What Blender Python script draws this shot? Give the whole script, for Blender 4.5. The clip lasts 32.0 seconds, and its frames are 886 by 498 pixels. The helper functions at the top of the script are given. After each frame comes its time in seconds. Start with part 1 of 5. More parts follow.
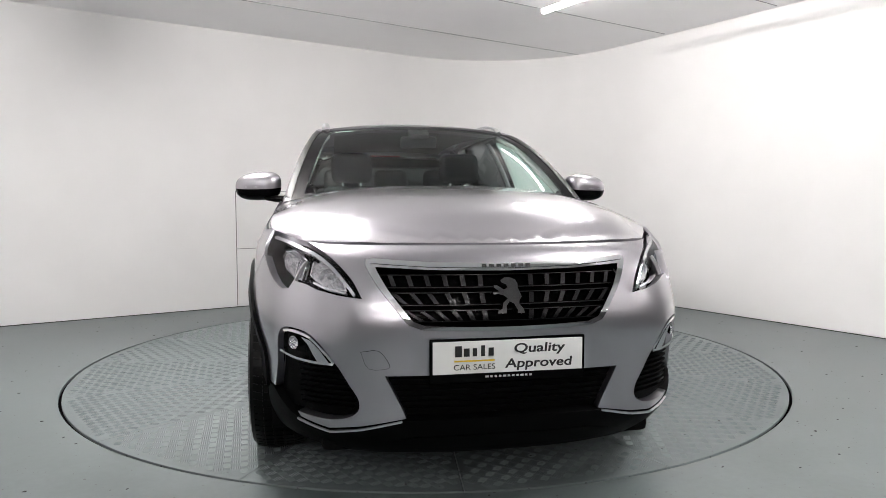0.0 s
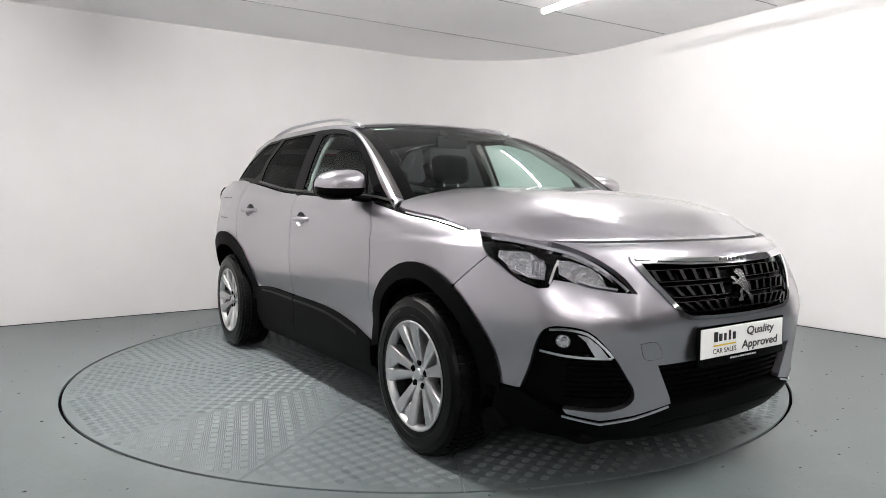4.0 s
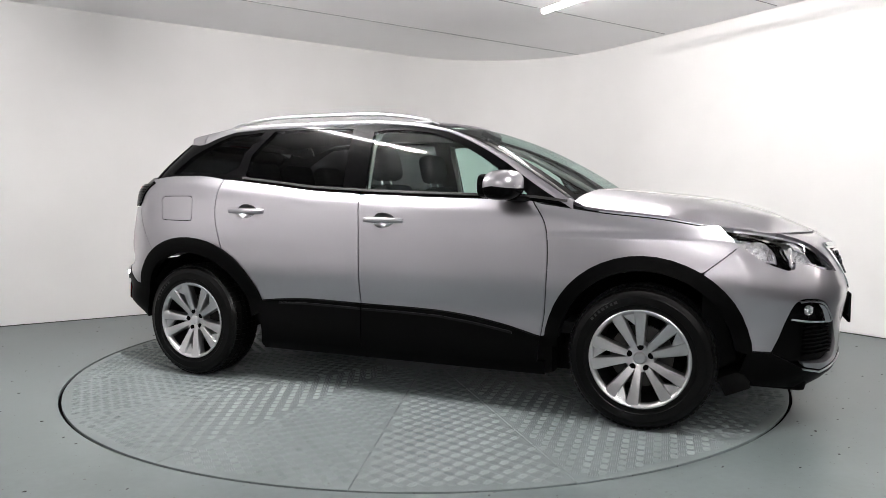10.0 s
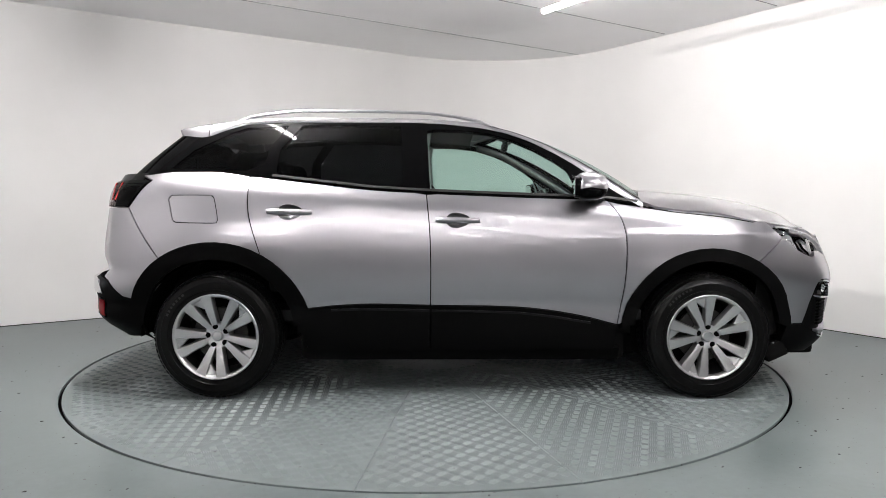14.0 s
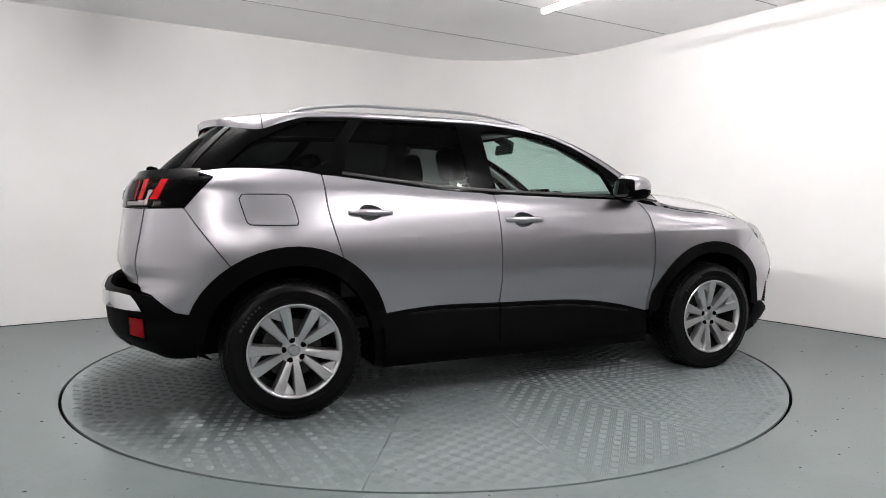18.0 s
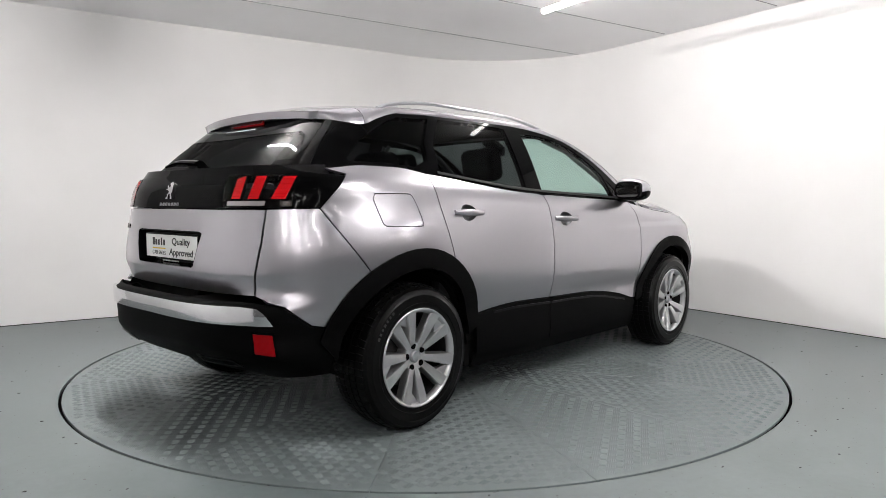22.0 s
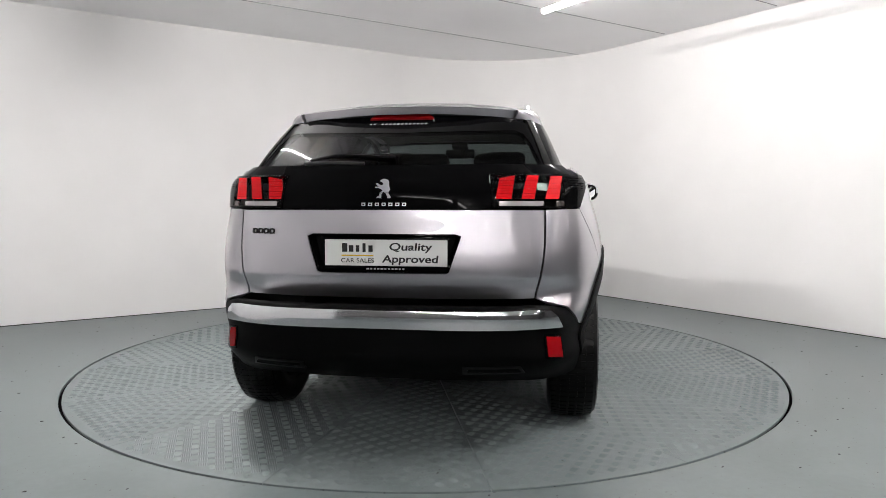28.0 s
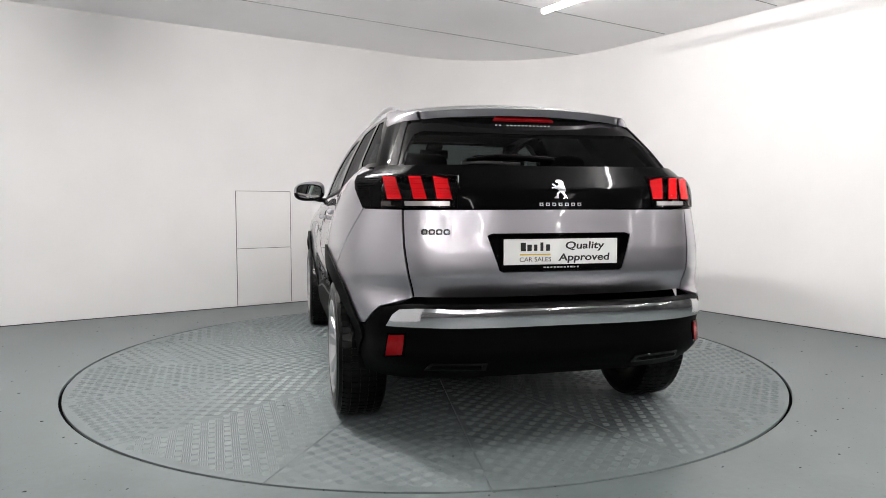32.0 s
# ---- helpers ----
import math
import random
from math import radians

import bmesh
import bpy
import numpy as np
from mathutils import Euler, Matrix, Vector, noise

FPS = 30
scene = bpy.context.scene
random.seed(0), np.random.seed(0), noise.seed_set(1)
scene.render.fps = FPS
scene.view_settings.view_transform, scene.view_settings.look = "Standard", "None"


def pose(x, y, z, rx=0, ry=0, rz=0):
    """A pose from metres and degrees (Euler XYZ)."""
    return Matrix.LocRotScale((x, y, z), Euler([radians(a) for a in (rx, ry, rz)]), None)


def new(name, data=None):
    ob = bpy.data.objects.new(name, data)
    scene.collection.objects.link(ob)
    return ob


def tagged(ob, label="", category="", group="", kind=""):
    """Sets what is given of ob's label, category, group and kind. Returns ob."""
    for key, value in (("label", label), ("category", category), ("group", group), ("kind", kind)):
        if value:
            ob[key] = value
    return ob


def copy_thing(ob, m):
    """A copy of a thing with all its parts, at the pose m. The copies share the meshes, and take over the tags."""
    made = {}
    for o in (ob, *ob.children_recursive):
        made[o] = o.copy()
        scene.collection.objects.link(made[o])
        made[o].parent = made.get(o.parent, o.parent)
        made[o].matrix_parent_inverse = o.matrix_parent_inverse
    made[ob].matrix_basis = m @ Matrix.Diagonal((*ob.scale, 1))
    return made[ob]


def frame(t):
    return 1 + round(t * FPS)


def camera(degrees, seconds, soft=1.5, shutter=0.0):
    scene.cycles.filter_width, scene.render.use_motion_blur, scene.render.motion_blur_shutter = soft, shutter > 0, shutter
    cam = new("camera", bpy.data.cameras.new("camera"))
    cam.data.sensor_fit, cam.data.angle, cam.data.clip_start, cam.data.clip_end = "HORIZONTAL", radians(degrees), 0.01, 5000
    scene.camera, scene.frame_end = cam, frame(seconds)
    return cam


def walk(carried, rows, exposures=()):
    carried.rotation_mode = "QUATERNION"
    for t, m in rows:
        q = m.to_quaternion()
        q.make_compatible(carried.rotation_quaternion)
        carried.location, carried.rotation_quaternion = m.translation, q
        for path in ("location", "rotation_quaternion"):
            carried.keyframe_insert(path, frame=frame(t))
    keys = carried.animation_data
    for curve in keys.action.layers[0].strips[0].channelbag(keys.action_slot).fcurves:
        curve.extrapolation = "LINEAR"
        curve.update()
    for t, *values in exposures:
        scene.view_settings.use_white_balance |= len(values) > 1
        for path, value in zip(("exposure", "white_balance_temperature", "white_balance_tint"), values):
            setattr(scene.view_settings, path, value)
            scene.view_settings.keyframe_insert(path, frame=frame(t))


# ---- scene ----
cam = camera(65.66, 32.0, soft=0.6)
EYE = pose(0, -4.707, 1.068, 86.13, 0, -1.17)
walk(cam, [(0, EYE), (32, EYE)], [(0, 0.0), (32, 0.0)])

# the turntable's angle at each second, in degrees
TURN = [-80.27, -74.72, -69.10, -63.43, -57.78, -52.12, -46.45, -40.81, -35.19, -29.57, -23.90, -18.14, -12.34, -6.53, -0.77, 5.01, 10.80, 16.62, 22.47, 28.31, 34.13, 39.91, 45.67, 51.40, 57.07, 62.75, 68.50, 74.24, 79.84, 85.35, 90.99, 96.65, 102.38]
TABLE_R = 2.246
CAR_X, CAR_Y = -0.199, 0.15  # the turntable's axis, in the car's own space

# ---- world and light ----
world = bpy.data.worlds.new("world")
scene.world = world
world.use_nodes = True
world.node_tree.nodes["Background"].inputs[0].default_value = (0.5, 0.55, 0.6, 1)
world.node_tree.nodes["Background"].inputs[1].default_value = 0.02


# ---- materials ----
def mat(name, color, rough=0.5, metal=0.0, **more):
    m = bpy.data.materials.new(name)
    m.use_nodes = True
    b = m.node_tree.nodes["Principled BSDF"]
    b.inputs["Base Color"].default_value = (*color, 1)
    b.inputs["Roughness"].default_value = rough
    b.inputs["Metallic"].default_value = metal
    for key, value in more.items():
        b.inputs[key.replace("_", " ")].default_value = value
    return m


def nodes(m):
    t = m.node_tree
    return t, t.nodes["Principled BSDF"], lambda kind: t.nodes.new(kind)


def coords(m, scale=1.0, space="Object"):
    t, b, n = nodes(m)
    c, s = n("ShaderNodeTexCoord"), n("ShaderNodeMapping")
    s.inputs["Scale"].default_value = (scale, scale, scale)
    t.links.new(c.outputs[space], s.inputs[0])
    return s.outputs[0]


def mottle(m, scale, low, high, target="Base Color", detail=6.0, at=(0.35, 0.65), space="Object"):
    """Noise between two values or colours on one input."""
    t, b, n = nodes(m)
    x, r = n("ShaderNodeTexNoise"), n("ShaderNodeValToRGB")
    x.inputs["Scale"].default_value, x.inputs["Detail"].default_value = scale, detail
    t.links.new(coords(m, 1.0, space), x.inputs["Vector"])
    t.links.new(x.outputs[0], r.inputs[0])
    for e, v, p in zip(r.color_ramp.elements, (low, high), at):
        e.color = (*v, 1) if isinstance(v, tuple) else (v, v, v, 1)
        e.position = p
    t.links.new(r.outputs[0], b.inputs[target])
    return r


def grain(m, scale, strength, distance=0.002, detail=4.0):
    t, b, n = nodes(m)
    x, u = n("ShaderNodeTexNoise"), n("ShaderNodeBump")
    x.inputs["Scale"].default_value, x.inputs["Detail"].default_value = scale, detail
    u.inputs["Strength"].default_value, u.inputs["Distance"].default_value = strength, distance
    t.links.new(coords(m), x.inputs["Vector"])
    t.links.new(x.outputs[0], u.inputs["Height"])
    t.links.new(u.outputs[0], b.inputs["Normal"])


def facets(m, scale, strength, distance):
    """Cells tilted each its own way, as in a faceted reflector."""
    t, b, n = nodes(m)
    x, u = n("ShaderNodeTexVoronoi"), n("ShaderNodeBump")
    x.inputs["Scale"].default_value = scale
    u.inputs["Strength"].default_value, u.inputs["Distance"].default_value = strength, distance
    t.links.new(coords(m), x.inputs["Vector"])
    t.links.new(x.outputs["Distance"], u.inputs["Height"])
    t.links.new(u.outputs[0], b.inputs["Normal"])


def glass(name, tint, low=0.03, rise=0.55):
    """Thin pane: tinted and clear, with a gloss that grows towards a grazing look from either side."""
    m = bpy.data.materials.new(name)
    m.use_nodes = True
    t = m.node_tree
    t.nodes.remove(t.nodes["Principled BSDF"])
    out = t.nodes["Material Output"]
    a, g, f, p, q, x = (t.nodes.new("ShaderNode" + k) for k in ("BsdfTransparent", "BsdfGlossy", "LayerWeight", "Math", "Math", "MixShader"))
    a.inputs[0].default_value = (*tint, 1)
    g.inputs["Roughness"].default_value = 0.01
    f.inputs["Blend"].default_value = 0.5
    p.operation, q.operation = "POWER", "MULTIPLY_ADD"
    p.inputs[1].default_value = 5.0
    q.inputs[1].default_value, q.inputs[2].default_value = rise, low
    for s, d in ((f.outputs["Facing"], p.inputs[0]), (p.outputs[0], q.inputs[0]), (q.outputs[0], x.inputs[0]), (a.outputs[0], x.inputs[1]), (g.outputs[0], x.inputs[2]), (x.outputs[0], out.inputs[0])):
        t.links.new(s, d)
    return m


def glow(name, color, strength):
    m = mat(name, color, 0.4)
    b = m.node_tree.nodes["Principled BSDF"]
    b.inputs["Emission Color"].default_value = (*color, 1)
    b.inputs["Emission Strength"].default_value = strength
    return m


def worn(m, low, high, scale, r0, r1, chip):
    """Paint with broad stains, fine grain, sparse pale chips and dark specks, and gloss that varies."""
    t, b, n = nodes(m)
    mix = []
    for s, d in ((scale, 5.0), (scale * 14, 3.0), (150.0, 1.0), (60.0, 1.0)):
        x = n("ShaderNodeTexNoise")
        x.inputs["Scale"].default_value, x.inputs["Detail"].default_value = s, d
        t.links.new(coords(m), x.inputs["Vector"])
        mix.append(x.outputs[0])
    add = n("ShaderNodeMath")
    add.operation = "MULTIPLY_ADD"
    add.inputs[1].default_value = 0.35
    t.links.new(mix[1], add.inputs[0])
    t.links.new(mix[0], add.inputs[2])
    tone = n("ShaderNodeValToRGB")
    for e, v, p in zip(tone.color_ramp.elements, (low, high), (0.5, 0.85)):
        e.color, e.position = (*v, 1), p
    t.links.new(add.outputs[0], tone.inputs[0])
    last = tone.outputs[0]
    for src, at, col in ((mix[2], (0.745, 0.775), chip), (mix[3], (0.26, 0.235), (0.03, 0.032, 0.03))):
        f, k = n("ShaderNodeMapRange"), n("ShaderNodeMix")
        k.data_type = "RGBA"
        f.inputs["From Min"].default_value, f.inputs["From Max"].default_value = at
        t.links.new(src, f.inputs["Value"])
        t.links.new(f.outputs[0], k.inputs[0])
        t.links.new(last, k.inputs[6])
        k.inputs[7].default_value = (*col, 1)
        last = k.outputs[2]
    t.links.new(last, b.inputs["Base Color"])
    g = n("ShaderNodeMapRange")
    g.inputs["From Min"].default_value, g.inputs["From Max"].default_value = 0.5, 0.85
    g.inputs["To Min"].default_value, g.inputs["To Max"].default_value = r0, r1
    t.links.new(add.outputs[0], g.inputs["Value"])
    t.links.new(g.outputs[0], b.inputs["Roughness"])


WALL = mat("white wall paint", (0.8, 0.79, 0.785), 0.6)
mottle(WALL, 1.3, (0.785, 0.776, 0.77), (0.825, 0.816, 0.81))
grain(WALL, 60, 0.08, 0.003)
CEIL = mat("ceiling sheet", (0.66, 0.66, 0.665), 0.55)
mottle(CEIL, 0.9, (0.91, 0.905, 0.91), (0.945, 0.94, 0.945))
SEAM = mat("ceiling joint", (0.4, 0.4, 0.405), 0.6)
JOINT = mat("shadowed panel joint", (0.12, 0.12, 0.12), 0.8)
FLOOR = mat("green grey floor paint", (0.13, 0.153, 0.153), 0.3)
worn(FLOOR, (0.088, 0.107, 0.109), (0.129, 0.151, 0.154), 2.2, 0.33, 0.4, (0.082, 0.098, 0.1))
PLATE = mat("painted tread plate", (0.15, 0.174, 0.174), 0.38, Specular_IOR_Level=0.3)
worn(PLATE, (0.112, 0.132, 0.134), (0.138, 0.16, 0.163), 3.0, 0.4, 0.56, (0.09, 0.105, 0.105))
# black that stands in for the shade in gaps and holes
GAP = mat("dark gap", (0.002, 0.002, 0.002), 0.9, Specular_IOR_Level=0.0)
GRIT = mat("dark grit", (0.02, 0.019, 0.017), 0.8)
# unseen hall walls: the dimness the car reflects is in this dark colour
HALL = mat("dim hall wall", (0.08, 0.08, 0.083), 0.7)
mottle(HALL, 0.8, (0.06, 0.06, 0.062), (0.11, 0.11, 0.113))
# for surfaces out of view, its tone set by the light they bounce
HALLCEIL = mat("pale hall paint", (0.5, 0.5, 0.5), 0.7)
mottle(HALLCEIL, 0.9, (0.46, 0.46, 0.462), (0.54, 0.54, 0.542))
TUBE = glow("lit tube", (1.0, 0.965, 0.95), 76.0)
TUBE_FULL = glow("brighter lit tube", (1.0, 0.965, 0.95), 425.0)
TUBE_FRONT = glow("lit tube at the booth's mouth", (1.0, 0.965, 0.95), 330.0)
TUBE_SIDE = glow("lit tube beside the booth", (1.0, 0.965, 0.95), 60.0)
TUBE_HALL = glow("lit hall tube", (1.0, 0.965, 0.95), 75.0)
TUBE_DIM = glow("dim lit hall tube", (1.0, 0.965, 0.95), 25.0)
TUBE_END = mat("tube fitting", (0.75, 0.75, 0.75), 0.4)

PAINT = mat("silver grey metallic paint", (0.43, 0.416, 0.446), 0.3, 0.97, Coat_Weight=1.0, Coat_Roughness=0.015, Coat_IOR=1.5)
PLASTIC = mat("black grained plastic", (0.002, 0.002, 0.0021), 0.5, Specular_IOR_Level=0.035)
grain(PLASTIC, 900, 0.25, 0.0006)
GLOSS = mat("gloss black", (0.002, 0.002, 0.0022), 0.03, Specular_IOR_Level=0.035)
DARKCHROME = mat("dark chrome", (0.11, 0.11, 0.113), 0.2, 1.0)
BARCHROME = mat("smoked chrome", (0.03, 0.03, 0.031), 0.25, 1.0)
CRYSTAL = mat("faceted chrome reflector", (0.75, 0.75, 0.77), 0.1, 0.4)
facets(CRYSTAL, 95, 1.0, 0.006)
RUBBER = mat("tyre rubber", (0.0025, 0.0025, 0.0025), 0.3, Specular_IOR_Level=0.12)
SEAL = mat("rubber seal", (0.01, 0.01, 0.01), 0.5)
CHROME = mat("chrome", (0.82, 0.82, 0.84), 0.06, 1.0)
CHROMESTRIP = mat("bright chrome trim", (0.74, 0.74, 0.76), 0.09, 1.0)
SATIN = mat("satin aluminium", (0.62, 0.62, 0.64), 0.28, 1.0)
ALLOY = mat("silver wheel lacquer", (0.56, 0.56, 0.57), 0.3, 0.9, Coat_Weight=0.5)
DARK = mat("dark underside", (0.004, 0.004, 0.004), 0.9, Specular_IOR_Level=0.05)
STEEL = mat("dull steel", (0.06, 0.058, 0.056), 0.5, 0.8)
CLEAR = glass("windscreen glass", (0.66, 0.8, 0.76), 0.025, 0.5)
SIDEGLASS = glass("green side glass", (0.68, 0.83, 0.78), 0.03, 0.5)
PRIVACY = glass("dark privacy glass", (0.08, 0.084, 0.087), 0.008, 0.22)
LENS = glass("clear lamp lens", (0.93, 0.93, 0.94))
CLOTH = mat("dark seat cloth", (0.012, 0.012, 0.013), 0.9, Specular_IOR_Level=0.1)
TRIM = mat("dark cabin trim", (0.01, 0.01, 0.011), 0.6, Specular_IOR_Level=0.2)
LINER = mat("light headliner", (0.26, 0.26, 0.255), 0.9)
DARKLINER = mat("grey headliner cloth", (0.07, 0.07, 0.069), 0.9)
RED = mat("red lamp lens", (0.22, 0.002, 0.004), 0.15, Specular_IOR_Level=0.15)
REDLIT = glow("red light bar", (0.6, 0.006, 0.01), 0.45)
REDLIT.node_tree.nodes["Principled BSDF"].inputs["Specular IOR Level"].default_value = 0.05
SMOKELENS = glass("smoked tail lens", (0.82, 0.78, 0.78), 0.012, 0.4)
WHITE = mat("white plate", (0.8, 0.8, 0.78), 0.3)
YELLOW = mat("yellow rule", (0.75, 0.5, 0.02), 0.4)
INK = mat("black lettering", (0.012, 0.012, 0.012), 0.4)
PALE = mat("pale lettering", (0.5, 0.5, 0.5), 0.4)
LAMPWHITE = mat("frosted lamp lens", (0.55, 0.55, 0.56), 0.15, 0.3, Coat_Weight=1.0)
SMOKE = mat("smoked lens", (0.06, 0.055, 0.05), 0.1, 0.3, Coat_Weight=1.0)
# body paint with the shade inside the handle cups put into its colour
CUPSHADE = mat("silver grey paint in the handle cups", (0.12, 0.118, 0.125), 0.3, 0.75, Coat_Weight=1.0)
MIRROR = mat("mirror", (0.9, 0.9, 0.9), 0.01, 1.0)
REDDIM = mat("unlit red brake lens", (0.35, 0.01, 0.012), 0.15, Coat_Weight=1.0)
STICKER = mat("pale sticker", (0.6, 0.65, 0.6), 0.6)
WORN = mat("scuffed raised rubber", (0.012, 0.012, 0.012), 0.5)
# wheel silver taken down: the shade between the spokes sits in this colour
BARREL = mat("dark wheel barrel", (0.02, 0.02, 0.021), 0.4, 0.6)
BLADE = mat("dark grey satin trim", (0.008, 0.008, 0.0085), 0.3, Specular_IOR_Level=0.12)


# ---- mesh helpers ----
from mathutils import geometry


def link(name, me, material, parent=None, label=""):
    me.materials.append(material)
    ob = new(name, me)
    if parent is not None:
        ob.parent = parent
    return tagged(ob, label)


def part(name, bm, material, parent=None, label="", smooth=True):
    """Links a bmesh as one mesh object under a thing or a part."""
    me = bpy.data.meshes.new(name)
    bmesh.ops.recalc_face_normals(bm, faces=bm.faces)
    bm.to_mesh(me)
    bm.free()
    if smooth:
        me.shade_smooth()
        me.set_sharp_from_angle(angle=radians(35))
    return link(name, me, material, parent, label)


def thing(name, label, category, group=""):
    return tagged(new(name), label, category, group)


def box(bm, m, sx, sy, sz, bevel=0.0, seg=2):
    r = bmesh.ops.create_cube(bm, size=1, matrix=m @ Matrix.Diagonal((sx, sy, sz, 1)))
    if bevel:
        e = list({e for v in r["verts"] for e in v.link_edges})
        bmesh.ops.bevel(bm, geom=e, offset=bevel, segments=seg, profile=0.6, affect="EDGES")


def cyl(bm, m, r1, r2, depth, seg=24):
    bmesh.ops.create_cone(bm, cap_ends=True, segments=seg, radius1=r1, radius2=r2, depth=depth, matrix=m)


def lathe(bm, rings, seg, m=Matrix()):
    """Turns (radius, offset) rings about the local y axis."""
    grid = [[bm.verts.new(m @ Vector((r * math.cos(2 * math.pi * k / seg), y, r * math.sin(2 * math.pi * k / seg)))) for k in range(seg)] for r, y in rings]
    for a, b in zip(grid, grid[1:]):
        for k in range(seg):
            bm.faces.new((a[k], a[(k + 1) % seg], b[(k + 1) % seg], b[k]))
    return grid


def sweep(bm, path, rx, rz=None, seg=10, taper=1.0):
    """A closed tube of elliptic section along a path of points."""
    rz = rz or rx
    rings = []
    n = len(path)
    for k, p in enumerate(path):
        t = (Vector(path[min(k + 1, n - 1)]) - Vector(path[max(k - 1, 0)])).normalized()
        side = t.cross(Vector((0, 0, 1)))
        side = side.normalized() if side.length > 1e-4 else Vector((1, 0, 0))
        up = side.cross(t)
        s = 1 + (taper - 1) * k / max(1, n - 1)
        rings.append([bm.verts.new(Vector(p) + side * rx * s * math.cos(2 * math.pi * j / seg) + up * rz * s * math.sin(2 * math.pi * j / seg)) for j in range(seg)])
    for a, b in zip(rings, rings[1:]):
        for j in range(seg):
            bm.faces.new((a[j], a[(j + 1) % seg], b[(j + 1) % seg], b[j]))
    bm.faces.new(rings[0])
    bm.faces.new(rings[-1])


def arc(*pts, steps=6):
    """A smooth line through the given points."""
    p = [np.array(q, float) for q in pts]
    p = [2 * p[0] - p[1], *p, 2 * p[-1] - p[-2]]
    out = []
    for k in range(1, len(p) - 2):
        for j in range(steps):
            s = j / steps
            out.append(tuple(0.5 * (2 * p[k] + (p[k + 1] - p[k - 1]) * s + (2 * p[k - 1] - 5 * p[k] + 4 * p[k + 1] - p[k + 2]) * s * s
                                    + (3 * p[k] - p[k - 1] - 3 * p[k + 1] + p[k + 2]) * s ** 3)))
    out.append(tuple(p[-2]))
    return out


def ring(*pts, steps=6):
    """A smooth closed loop through the given points."""
    return arc(*pts, pts[0], steps=steps)[:-1]


def inside(x, y, loop):
    hit = False
    for (x0, y0), (x1, y1) in zip(loop, loop[1:] + loop[:1]):
        if (y0 > y) != (y1 > y) and x < (x1 - x0) * (y - y0) / (y1 - y0) + x0:
            hit = not hit
    return hit


def dense(loop, step):
    out = []
    for a, b in zip(loop, loop[1:] + loop[:1]):
        n = max(1, round(math.hypot(b[0] - a[0], b[1] - a[1]) / step))
        out += [(a[0] + (b[0] - a[0]) * k / n, a[1] + (b[1] - a[1]) * k / n) for k in range(n)]
    return out


def shrink(loop, d):
    """The loop drawn in by d."""
    area = sum(a[0] * b[1] - b[0] * a[1] for a, b in zip(loop, loop[1:] + loop[:1]))
    s = 1 if area > 0 else -1
    out = []
    for a, b, c in zip(loop[-1:] + loop[:-1], loop, loop[1:] + loop[:1]):
        n1 = Vector((a[1] - b[1], b[0] - a[0]))
        n2 = Vector((b[1] - c[1], c[0] - b[0]))
        n = n1.normalized() + n2.normalized()
        k = max(0.6, n.length) ** 2 / 2
        n = n / k if n.length > 1e-6 else n
        out.append((b[0] + s * n.x * d, b[1] + s * n.y * d))
    return out


